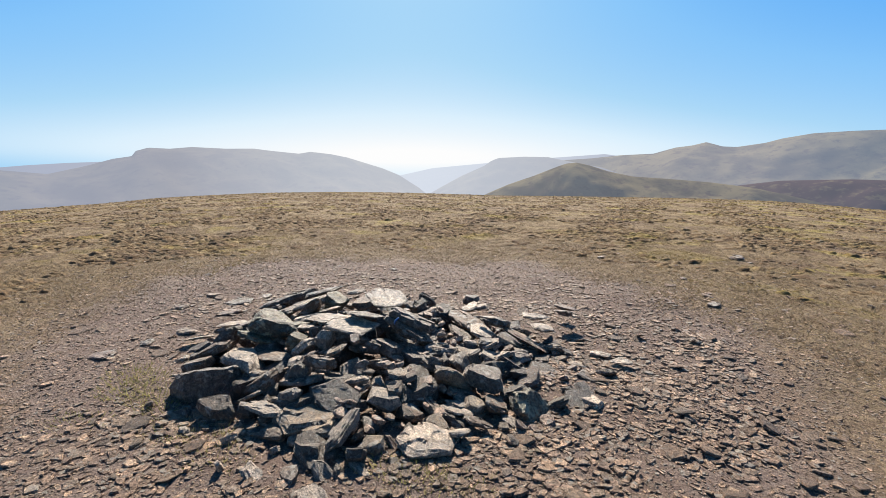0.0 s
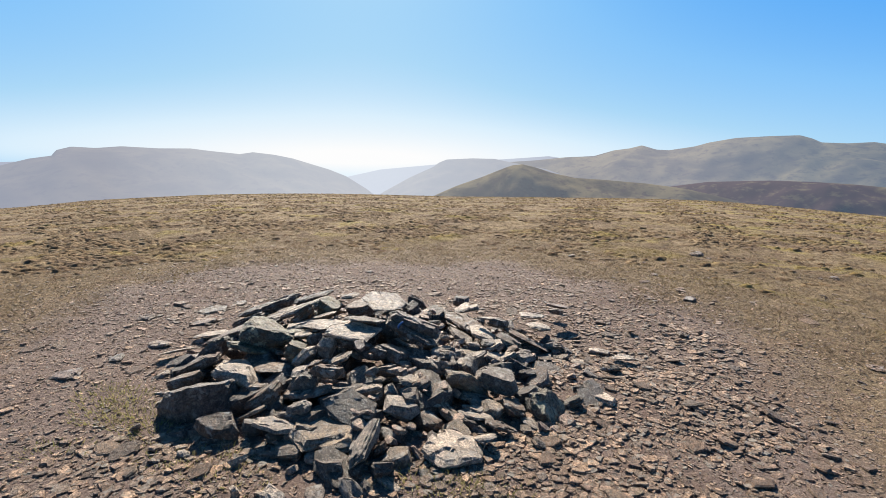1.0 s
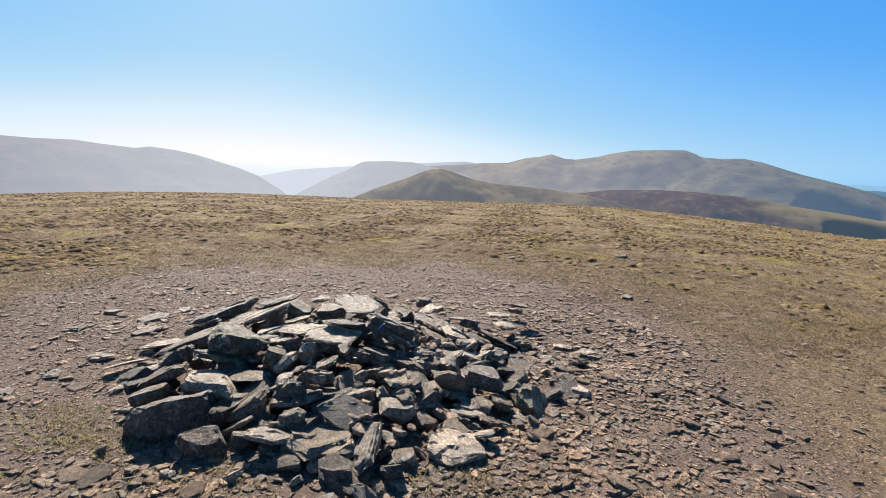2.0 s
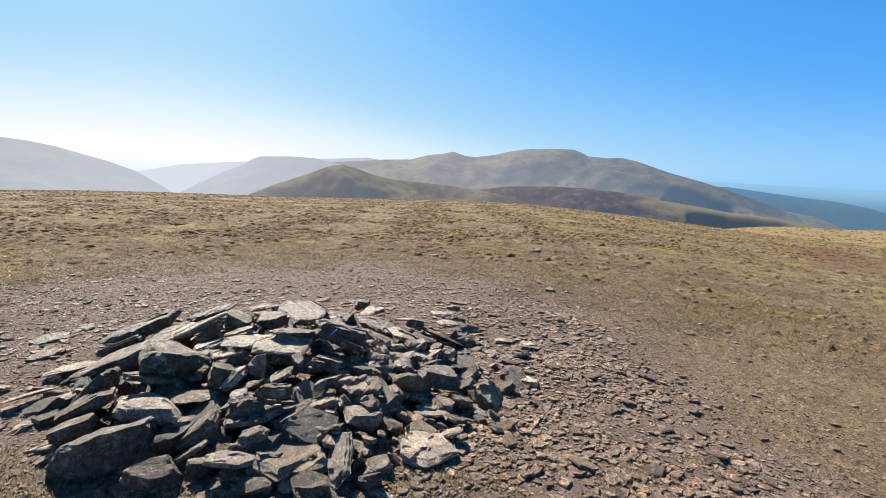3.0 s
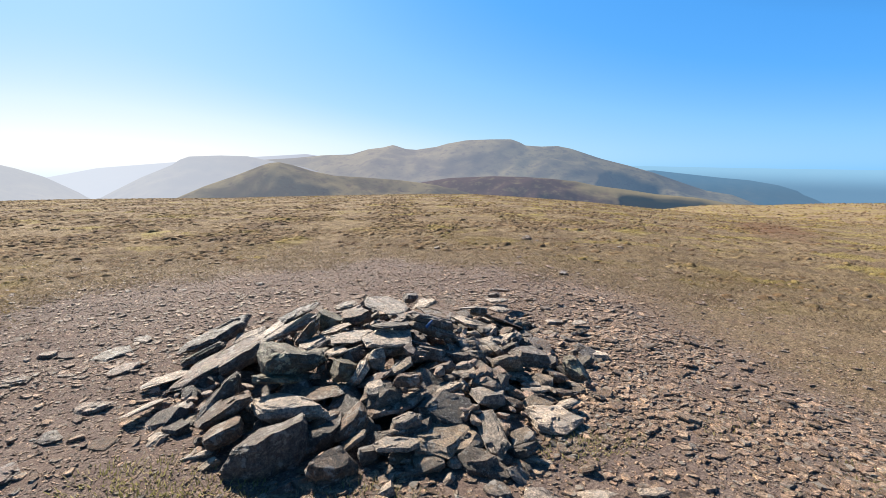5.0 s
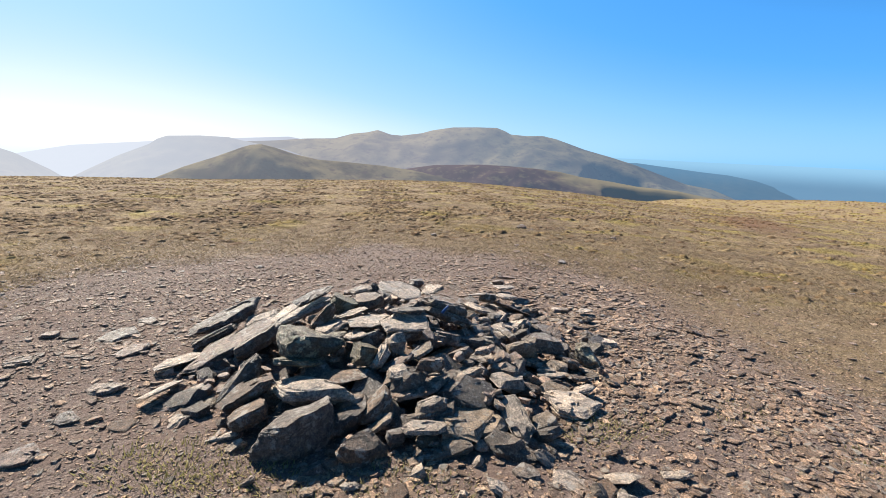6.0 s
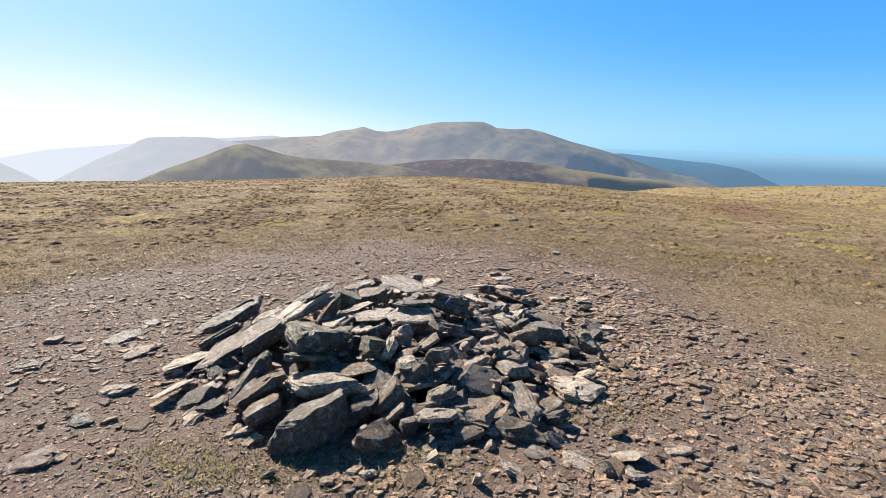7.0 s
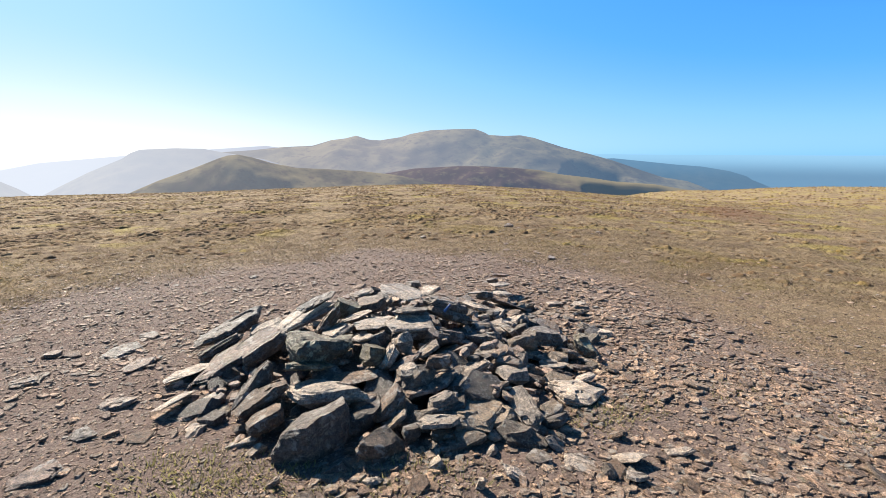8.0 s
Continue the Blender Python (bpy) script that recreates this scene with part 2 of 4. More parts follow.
# ---------------------------------------------------------------- helpers for meshes
def mesh_ob(name, verts, faces, material, parent=None, smooth=True, sharp=None):
    me = bpy.data.meshes.new(name)
    me.from_pydata([tuple(v) for v in verts], [], [tuple(f) for f in faces])
    me.materials.append(material)
    me.polygons.foreach_set("use_smooth", [smooth] * len(me.polygons))
    if sharp:
        me.set_sharp_from_angle(angle=radians(sharp))
    me.update()
    ob = new(name, me)
    ob.parent = parent
    return ob


def lerp_table(table, a):
    return np.interp(a, [p[0] for p in table], [p[1] for p in table])


def smooth01(x):
    x = np.clip(x, 0.0, 1.0)
    return x * x * (3 - 2 * x)


def wavy(x, y, size, seed=0):
    """Cheap smooth noise in about -1..1 with features of the given size in metres."""
    out = 0.0
    rs = np.random.RandomState(seed + 100)
    for octave in range(4):
        for j in range(5):
            a, p = rs.uniform(0, 6.283), rs.uniform(0, 6.283)
            f = 6.283 / size * 1.9 ** octave * rs.uniform(0.75, 1.3)
            out = out + np.sin(f * (x * math.cos(a) + y * math.sin(a)) + p) * 0.55 ** octave * 0.35
    return out


# ---------------------------------------------------------------- ground
CX, CY = -1.2, 0.4
SKYLINE = [(-180, -4.4), (-100, -4.8), (-45.5, -4.87), (-37, -4.48), (-32, -4.05), (-27, -3.86), (-21, -3.67), (-14, -3.6), (-7, -3.62), (0, -3.72), (6, -3.8),
           (12.5, -3.7), (19, -3.57), (25, -3.42), (30, -3.3), (36, -3.25), (42.6, -3.5), (49, -3.8), (53.7, -4.12), (57.5, -4.36), (64, -4.6), (100, -4.6), (180, -4.4)]
FAR_RISE = [(-180, -7), (45, -7), (54, -4.9), (57.5, -4.3), (60.5, -3.75), (64, -3.38), (67, -3.3), (71.7, -2.84), (76, -2.54), (80.6, -2.38), (100, -2.6), (130, -4.0), (150, -7), (180, -7)]


RIGHT_EDGE = [(-2, 1.0), (0, 1.4), (1.4, 1.8), (2.05, 2.1), (3, 2.55), (4, 2.94), (5, 3.1), (6.5, 2.6), (8, 1.3), (9, 0.5)]
LEFT_EDGE = [(-2, -2.2), (0, -2.4), (2.5, -2.9), (3.7, -3.7), (4.9, -4.2), (6, -4.2), (7.5, -3.9), (8.4, -2.5), (9, -1.5)]


def stony(x, y):
    """Metres inside the edge of the trodden stony ground round the cairn, negative on the grass."""
    return np.minimum(np.minimum(lerp_table(RIGHT_EDGE, y) - x, x - lerp_table(LEFT_EDGE, y)), np.minimum(8.2 - y, y + 0.9))


def ground_z(x, y):
    """Height of the summit dome, with a second rise beyond it to the east; both fall away to the valleys."""
    x, y = np.asarray(x, float), np.asarray(y, float)
    r = np.hypot(x - CX, y - CY)
    az = np.degrees(np.arctan2(x - CX, y - CY))
    t = np.tan(np.radians(lerp_table(SKYLINE, az)))
    near = 1.72 + r * t - 1.72 * (1 - r / 46) ** 2
    w = smooth01(r / 6.0)
    near = near * w + 0.03 * (1 - w)
    rise = 1.72 + r * np.tan(np.radians(lerp_table(FAR_RISE, az))) - 5.0 * (1 - r / 105) ** 2
    soft = 0.12
    near = np.where(np.abs(near - rise) < 3, soft * np.logaddexp(np.clip(near, -60, 60) / soft, np.clip(rise, -60, 60) / soft), np.maximum(near, rise))
    near = near + 0.012 * wavy(x, y, 1.7, 3) * np.exp(-r / 40)
    near = near + 0.022 * wavy(x, y, 0.8, 11) * smooth01((r - 7) / 6) * np.exp(-r / 40)
    deep = -330 + 25 * wavy(x, y, 900, 5)
    return np.where(near > deep, near, deep)


def build_ground():
    rings = [0.0]
    r = 0.12
    while r < 4950:
        rings.append(r)
        r *= 1.022 if r < 60 else 1.06
    rings.append(4950)
    na = 600
    rs = np.array(rings[1:])
    ang = np.linspace(0, 2 * math.pi, na, endpoint=False)
    X = CX + rs[:, None] * np.sin(ang)[None]
    Y = CY + rs[:, None] * np.cos(ang)[None]
    Z = ground_z(X, Y)
    verts = [(CX, CY, float(ground_z(CX, CY)))] + list(zip(X.ravel(), Y.ravel(), Z.ravel()))
    faces = [(0, 1 + (j + 1) % na, 1 + j) for j in range(na)]
    for i in range(len(rs) - 1):
        b = 1 + i * na
        for j in range(na):
            k = (j + 1) % na
            faces.append((b + j, b + k, b + na + k, b + na + j))
    g = mesh_ob("ground", verts, faces, TURF)
    v = np.array(verts)
    mask = g.data.attributes.new("grassy", "FLOAT", "POINT")       # share of grass over stony soil
    mask.data.foreach_set("value", np.clip(0.5 - 0.5 * stony(v[:, 0], v[:, 1]), -1, 3).astype(np.float32))
    return tagged(g, "gravelly summit ground with dry tan moorland turf", "ground", kind="structure")


ground = build_ground()


# ---------------------------------------------------------------- far fells
def fell(name, label, ridge, dist, depth, material, rough=1.0, seed=0, base=-330.0, coves=()):
    """A fell with the given ridge (bearing, elevation in degrees) about dist metres away; its front slope comes depth metres nearer."""
    a0, a1 = ridge[0][0], ridge[-1][0]
    na, nr = max(40, int((a1 - a0) * 5)), 64
    az = np.linspace(a0, a1, na)
    el = lerp_table(ridge, az)
    top = 1.72 + dist * np.tan(np.radians(el))
    kern = np.hanning(41) / np.hanning(41).sum()
    broad = np.convolve(np.pad(top, 20, mode="edge"), kern, mode="valid")
    verts, faces = [], []
    for i in range(nr):
        u = i / (nr - 1)                       # 0: foot in front, 0.7: ridge, 1: behind
        if u <= 0.7:
            v = u / 0.7
            d = dist - depth * (1 - v)
            k = 0.35 * v + 0.65 * v * v * (3 - 2 * v)
        else:
            v = (u - 0.7) / 0.3
            d = dist + depth * 0.5 * v
            k = 1 - v * v * 1.2
        x = CX + d * np.sin(np.radians(az))
        y = CY + d * np.cos(np.radians(az))
        body = 4 * (min(u / 0.7, 1.0)) * (1 - min(u / 0.7, 1.0))
        keep = smooth01((u / 0.7 - 0.75) / 0.25)
        crest = top * keep + np.minimum(broad, top + 15) * (1 - keep)
        z = base + (crest - base) * k
        z = z + rough * body * (0.055 * (top - base) * wavy(x, y, depth * 0.8, seed) + 0.010 * (top - base) * wavy(x, y, depth * 0.2, seed + 9))
        f = min(u / 0.7, 1.0)
        for a, half, v0, v1, drop in coves:     # steep shaded walls under the ridge
            z = z - drop * smooth01((half - np.abs(az - a - 0.7 * wavy(x, y, 300, seed + 4))) / (0.6 * half)) * smooth01((v1 - f) / (v1 - v0)) * smooth01(f / v0)
        lim = 1.72 + d * np.tan(np.radians(el)) - 0.002 * (dist - d)
        z = np.minimum(z, np.where(d < dist, lim, z))
        verts += list(zip(x, y, z))
    for i in range(nr - 1):
        for j in range(na - 1):
            b = i * na + j
            faces.append((b, b + 1, b + na + 1, b + na))
    return tagged(mesh_ob(name, verts, faces, material), label, "hill", "fells", "structure")


FELL_A = [(-75, -1.0), (-60, 0.3), (-50, -0.6), (-45.2, -1.2), (-42, -1.55), (-39.2, -0.82), (-36.9, -0.08), (-35.3, 0.22), (-34.9, 0.74), (-33.8, 1.1), (-31.9, 1.04), (-29.8, 1.28), (-26.6, 1.18),
          (-23.7, 1.26), (-21.9, 1.05), (-18.9, 0.79), (-17.6, 1.03), (-15.3, 0.8), (-13.3, 0.42), (-11.2, -0.2), (-9.3, -0.75), (-7.3, -1.55), (-5.0, -3.0), (-3.0, -4.6)]
FELL_FAR_L = [(-80, -0.8), (-45.2, -0.95), (-43.3, -0.74), (-40.4, -0.51), (-37.8, -0.37), (-34, -0.5)]
FELL_FAR_C = [(-12, -2.6), (-7, -1.55), (-3.3, -0.68), (3.1, 0.0), (8, 0.5), (12.4, 0.86), (16.8, 1.22), (20, 0.8)]
FELL_M = [(-5.0, -4.6), (-2.2, -2.96), (0.3, -1.55), (3.1, -0.25), (3.8, 0.28), (4.7, 0.65), (7.8, 0.84), (10.5, 0.82), (12.1, 0.5), (16.6, -0.3), (20, -1.4), (24, -3.0), (27, -5.0)]
FELL_B = [(5, -0.6), (10, 0.3), (15.3, 0.72), (18.6, 1.11), (21.9, 1.3), (24, 1.95), (25.6, 2.17), (26.9, 2.51), (28.4, 2.06), (29.7, 2.0), (32.1, 2.39), (33.4, 2.79), (35.8, 3.23), (38.7, 3.36), (41, 3.39), (42, 3.05),
          (42.7, 2.69), (44.6, 2.58), (46.4, 2.66), (48, 2.35), (49.2, 1.96), (51.4, 1.25), (54.3, 0.54), (57.1, -0.25), (59.8, -1.18), (62.3, -2.01), (64.7, -2.35), (66.1, -2.87), (67.3, -3.39), (70, -4.5)]
FELL_S = [(0, -5.4), (3.6, -3.57), (6, -2.48), (9, -1.38), (11.8, -0.2), (12.7, 0.11), (13.8, 0.24), (15.3, -0.07), (17.3, -0.69), (20, -1.22), (23.4, -1.38), (27.6, -1.64), (31.7, -2.09), (36, -3.0), (40, -4.0)]
FELL_H = [(24, -3.2), (29, -2.11), (33.7, -1.29), (39.1, -0.98), (42.4, -0.99), (45.6, -1.12), (48.7, -1.37), (51.1, -1.83), (54.6, -2.19), (57.4, -2.57), (61.5, -2.78), (64.8, -3.29), (68, -4.5)]
COAST = [(50, 0.45), (56.4, 0.5), (63.1, 0.45), (70, 0.42), (77.8, 0.4), (90, 0.4), (120, 0.4), (150, 0.4)]
COAST_NEAR = [(50, -0.4), (54, -0.1), (57, 0.05), (60.5, -0.3), (63.7, -0.62), (66, -0.78), (68.5, -1.2), (71, -2.0), (73.2, -2.6), (78, -3.9)]

GRASSY, OLIVE, HEATHER = (0.265, 0.212, 0.125), (0.15, 0.12, 0.08), (0.10, 0.062, 0.06)
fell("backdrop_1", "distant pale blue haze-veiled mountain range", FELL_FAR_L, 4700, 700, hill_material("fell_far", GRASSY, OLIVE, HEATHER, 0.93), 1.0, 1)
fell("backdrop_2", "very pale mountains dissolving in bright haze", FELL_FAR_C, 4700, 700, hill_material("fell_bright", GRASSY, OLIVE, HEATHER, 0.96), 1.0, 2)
# coast top stands above the true horizon and glows in the sky's colour
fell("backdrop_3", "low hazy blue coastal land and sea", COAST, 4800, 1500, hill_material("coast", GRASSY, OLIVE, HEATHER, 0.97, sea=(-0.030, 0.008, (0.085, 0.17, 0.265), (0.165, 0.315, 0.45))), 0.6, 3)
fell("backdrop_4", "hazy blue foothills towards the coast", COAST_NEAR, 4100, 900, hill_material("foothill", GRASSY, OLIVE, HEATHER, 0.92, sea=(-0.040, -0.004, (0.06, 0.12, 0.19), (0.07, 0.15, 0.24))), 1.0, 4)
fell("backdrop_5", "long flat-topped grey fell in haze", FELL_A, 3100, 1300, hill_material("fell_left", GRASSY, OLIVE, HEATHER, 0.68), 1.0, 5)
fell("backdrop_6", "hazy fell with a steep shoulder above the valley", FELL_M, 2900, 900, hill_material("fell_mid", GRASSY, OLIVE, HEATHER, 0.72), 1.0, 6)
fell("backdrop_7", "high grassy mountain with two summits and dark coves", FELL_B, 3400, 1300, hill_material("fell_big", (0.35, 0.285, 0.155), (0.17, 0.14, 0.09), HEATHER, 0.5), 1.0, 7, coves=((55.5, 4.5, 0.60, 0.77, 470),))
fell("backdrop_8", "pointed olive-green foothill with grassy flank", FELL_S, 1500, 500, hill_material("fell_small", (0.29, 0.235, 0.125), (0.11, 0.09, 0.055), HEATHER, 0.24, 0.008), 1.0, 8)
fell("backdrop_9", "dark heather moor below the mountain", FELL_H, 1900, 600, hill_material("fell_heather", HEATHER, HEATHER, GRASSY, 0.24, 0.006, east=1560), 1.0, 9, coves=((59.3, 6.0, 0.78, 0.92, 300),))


# ---------------------------------------------------------------- stones
def finer(p, tris):
    """Every triangle cut into four at the middles of its sides."""
    e = np.sort(np.concatenate([tris[:, [0, 1]], tris[:, [1, 2]], tris[:, [2, 0]]]), axis=1)
    ends, back = np.unique(e, axis=0, return_inverse=True)
    mids = (p[ends[:, 0]] + p[ends[:, 1]]) / 2
    m = back.reshape(3, -1).T + len(p)
    a, b, c = tris.T
    ab, bc, ca = m.T
    tris = np.concatenate([np.stack(q, 1) for q in ((a, ab, ca), (ab, b, bc), (ca, bc, c), (ab, bc, ca))])
    return np.concatenate([p, mids]), tris


def rock_mesh(name, l, w, h, seed, material, levels=3, worn=1.0):
    """A broken block or slab of slate, l x w x h: straight cleavage faces above and below, an angular broken outline,
    sides that part in layers, flaked faces and chipped edges."""
    rs = np.random.RandomState(seed)
    k = rs.randint(5, 9)
    a = np.linspace(0, 6.283, k, endpoint=False) + rs.uniform(-0.33, 0.33, k) + rs.uniform(0, 6.283)
    rad = rs.uniform(0.86, 1.12, k) / np.maximum(np.abs(np.cos(a)), np.abs(np.sin(a))) ** 0.62
    x, y = rad * np.cos(a), rad * np.sin(a)
    slab = h < 0.38 * l
    pts = []
    tilt = rs.normal(0, 0.10 if slab else 0.22, 4)
    for z, lo, hi, t in ((1.0, 0.68, 0.98, tilt[:2]), (rs.uniform(-0.3, 0.35), 0.95, 1.06, (0, 0)), (-1.0, 0.6, 0.98, tilt[2:])):
        f = rs.uniform(lo, hi, k)
        pts.append(np.stack([x * f, y * f, z * rs.uniform(0.86, 1.0, k) + x * t[0] + y * t[1]], 1))
    pts = np.concatenate(pts)
    for _ in range(2 if slab else 4):           # corners broken off
        d = rs.normal(0, 1, 3) * (1, 1, 0.6)
        d /= np.linalg.norm(d)
        reach = pts @ d
        cut = reach.max() * rs.uniform(0.72, 0.9)
        pts = pts - np.clip(reach - cut, 0, None)[:, None] * d
    bm = bmesh.new()
    for q in pts:
        bm.verts.new(q)
    bmesh.ops.convex_hull(bm, input=list(bm.verts))
    bmesh.ops.delete(bm, geom=[v for v in bm.verts if not v.link_faces], context="VERTS")
    bmesh.ops.triangulate(bm, faces=list(bm.faces))
    bm.verts.index_update()
    p = np.array([v.co for v in bm.verts])
    tris = np.array([[v.index for v in f.verts] for f in bm.faces])
    bm.free()
    lo, hi = p.min(0), p.max(0)
    p = (p - (lo + hi) / 2) / (hi - lo) * (l, w, h)
    for _ in range(levels):
        p, tris = finer(p, tris)
    size = (l * w * h) ** (1 / 3)
    off = Vector(rs.uniform(0, 50, 3))
    beds = rs.uniform(0.5, 1.4) / max(3.0, h / 0.018)       # thickness of the layers, as a share of the height
    jut = rs.uniform(-1, 1, 64)
    flake = rs.uniform(0.05, 0.3)
    out = np.empty_like(p)
    for i, v in enumerate(p):
        q = Vector(v) * (1.6 / size) + off
        wave = noise.noise(q * 0.8)
        bed = int((v[2] / h + 0.5 + 0.10 * wave) / beds) % 64
        side = min(1.0, math.hypot(v[0] / l, v[1] / w) * 2.0) ** 3
        step = noise.noise(Vector((v[0] * 2.2 / l, v[1] * 2.2 / w, 0)) + off)
        g = v * (1, 1, 1)
        g[:2] *= 1 + (0.05 if slab else 0.03) * jut[bed] * side
        if slab and v[2] > 0.2 * h and step > flake:     # a flake gone from the upper face
            g[2] -= min(0.13 * h, 0.010)
        elif slab and v[2] > 0.2 * h and step < -0.38:
            g[2] -= min(0.2 * h, 0.015)
        dent = noise.noise_vector(q) * 0.055 + noise.noise_vector(q * 2.7) * 0.032 + noise.noise_vector(q * 7.0) * 0.016
        chip = abs(noise.noise(q * 4.3)) * 0.05 * side
        out[i] = g * (1 - chip * worn) + np.array(dent) * size * (0.8, 0.8, 0.5 if slab else 0.7) * worn
    me = bpy.data.meshes.new(name)
    me.from_pydata(out.tolist(), [], tris.tolist())
    me.materials.append(material)
    me.polygons.foreach_set("use_smooth", [True] * len(me.polygons))
    me.set_sharp_from_angle(angle=radians(21))
    me.update()
    return me


cairn = tagged(new("cairn"), "low scattered cairn of weathered grey slate stones", "cairn")
cairn.location = (-0.75, 4.0, 0.0)
_count = [0]


def stone(x, y, z, l, w, h, yaw=0, rx=0, ry=0, tone=None, label=""):
    _count[0] += 1
    ob = new("stone", rock_mesh("stone", l * 1.04, w, h * 1.04, 1000 + _count[0], tone or SLATE, 4 if l > 0.3 else 3, 2.0 if tone == LICHENED else 0.75 if tone == PALE else 1.0))
    ob.parent = cairn
    ob.matrix_basis = Matrix.Translation(-cairn.location) @ pose(x, y, z, rx, ry, yaw)
    if label:
        tagged(ob, label)
    return ob


# the stones that show: place, length, width, height, turn, tilts and kind of rock
stone(-1.87, 5.03, 0.23, 0.64, 0.32, 0.104, 1, -3, -17, DARK)
stone(-2.00, 4.86, 0.16, 0.37, 0.18, 0.079, 3, -11, -20, DARK)
stone(-1.96, 4.57, 0.17, 0.78, 0.38, 0.058, 3, -3, -19, SLATE, "long grey slab leaning on the heap")
stone(-1.76, 4.41, 0.23, 0.41, 0.20, 0.110, -0, -13, -25, DARK)
stone(-2.29, 4.62, 0.10, 0.34, 0.17, 0.022, -4, -3, -10, PALE)
stone(-2.05, 4.42, 0.09, 0.39, 0.27, 0.064, 22, 9, -18, PALE)
stone(-2.01, 3.85, 0.20, 0.36, 0.18, 0.132, 4, -16, -38, DARK)
stone(-2.39, 4.59, 0.01, 0.12, 0.21, 0.122, 8, -14, -0, DARK)
stone(-2.29, 4.60, 0.01, 0.19, 0.23, 0.076, 7, -14, -20, RUSTY)
stone(-2.44, 4.22, 0.09, 0.31, 0.15, 0.022, 20, -17, -3, PALE)
stone(-2.33, 4.09, 0.05, 0.32, 0.17, 0.022, 9, 2, -12, PALE)
stone(-2.29, 3.97, -0.01, 0.29, 0.30, 0.129, -5, 2, -17)
stone(-2.45, 3.84, 0.00, 0.27, 0.23, 0.055, 9, -7, -23, PALE)
stone(-2.02, 3.70, 0.20, 0.35, 0.19, 0.079, -5, 11, -27, RUSTY)
stone(-2.04, 3.51, 0.14, 0.24, 0.15, 0.105, 9, -10, -10, RUSTY)
stone(-1.64, 3.48, 0.20, 0.60, 0.32, 0.125, -50, -4, -6, PALE, "pale flat-faced slate slab")
stone(-1.84, 3.22, 0.085, 0.53, 0.26, 0.33, 1, -6, -4, DARK, "large dark grey boulder")
stone(-1.52, 3.88, 0.34, 0.48, 0.36, 0.21, -12, -4, 10, LICHENED, "green lichened boulder")
stone(-1.65, 3.74, 0.30, 0.36, 0.18, 0.050, -12, -11, 9, MOSSY)
stone(-1.41, 3.51, 0.24, 0.36, 0.18, 0.025, -20, 1, -3, RUSTY, "thin rust-brown slab")
stone(-1.40, 4.55, 0.38, 0.46, 0.45, 0.067, 7, -6, -19, PALE)
stone(-1.64, 4.76, 0.26, 0.31, 0.25, 0.031, -23, 20, -19, PALE)
stone(-1.28, 4.52, 0.50, 0.36, 0.18, 0.040, 13, -1, -13, DARK)
stone(-1.31, 4.21, 0.42, 0.25, 0.15, 0.088, -7, -11, -48, RUSTY)
stone(-1.09, 4.32, 0.47, 0.21, 0.26, 0.159, -10, -3, 4, MOSSY)
stone(-0.83, 4.39, 0.42, 0.25, 0.23, 0.114, 1, -2, -7)
stone(-0.93, 4.36, 0.55, 0.20, 0.15, 0.035, -17, -0, -13)
stone(-0.60, 4.23, 0.54, 0.40, 0.48, 0.027, -17, 5, 10, PALE)
stone(-1.31, 4.07, 0.37, 0.26, 0.29, 0.061, 4, -9, -14, PALE)
stone(-1.11, 4.11, 0.45, 0.26, 0.15, 0.028, -28, 0, -20, PALE)
stone(-1.06, 3.89, 0.44, 0.36, 0.20, 0.027, 7, 4, 0, PALE)
stone(-0.82, 3.75, 0.43, 0.42, 0.33, 0.046, -14, 5, 6, PALE)
stone(-0.74, 3.87, 0.49, 0.35, 0.17, 0.024, 1, -2, 6)
stone(-0.35, 3.90, 0.44, 0.46, 0.22, 0.106, -22, -11, 18, DARK)
stone(-0.36, 3.84, 0.37, 0.47, 0.23, 0.089, -22, -12, 20, DARK)
stone(0.15, 4.49, 0.25, 0.54, 0.26, 0.053, -44, 4, 10, RUSTY)
stone(-1.23, 3.78, 0.39, 0.17, 0.17, 0.038, -27, -6, -7, PALE)
stone(-1.24, 3.59, 0.32, 0.18, 0.19, 0.156, -10, -16, 8, MOSSY)
stone(-1.00, 3.63, 0.35, 0.12, 0.29, 0.167, -14, -15, -0, PALE)
stone(-1.18, 3.52, 0.29, 0.24, 0.23, 0.077, -11, -17, -55, PALE)
stone(-1.09, 3.40, 0.30, 0.25, 0.13, 0.036, -24, -1, -24)
stone(-0.90, 3.42, 0.33, 0.22, 0.11, 0.038, -10, 13, -26)
stone(-0.94, 3.20, 0.34, 0.25, 0.12, 0.077, 1, -5, 9, RUSTY)
stone(-1.15, 3.28, 0.29, 0.13, 0.15, 0.090, -12, -12, -10, PALE)
stone(-1.07, 3.16, 0.22, 0.38, 0.23, 0.059, -15, -3, -10)
stone(-1.09, 2.97, 0.20, 0.20, 0.13, 0.069, -32, 2, -24, PALE)
stone(-1.12, 2.96, 0.15, 0.28, 0.14, 0.044, -14, -23, -5, DARK)
stone(-1.20, 2.84, 0.15, 0.32, 0.16, 0.043, -13, -3, 6, PALE)
stone(-1.15, 2.84, 0.06, 0.25, 0.12, 0.063, -14, -26, 4, DARK)
stone(-1.36, 2.91, 0.10, 0.14, 0.09, 0.101, 9, 5, 1)
stone(-1.58, 2.91, 0.12, 0.28, 0.14, 0.125, -4, 7, 4, RUSTY)
stone(-1.49, 3.28, 0.16, 0.23, 0.14, 0.103, -25, -13, -3, RUSTY)
stone(-1.37, 3.16, 0.17, 0.28, 0.16, 0.120, 14, -14, -29, RUSTY)
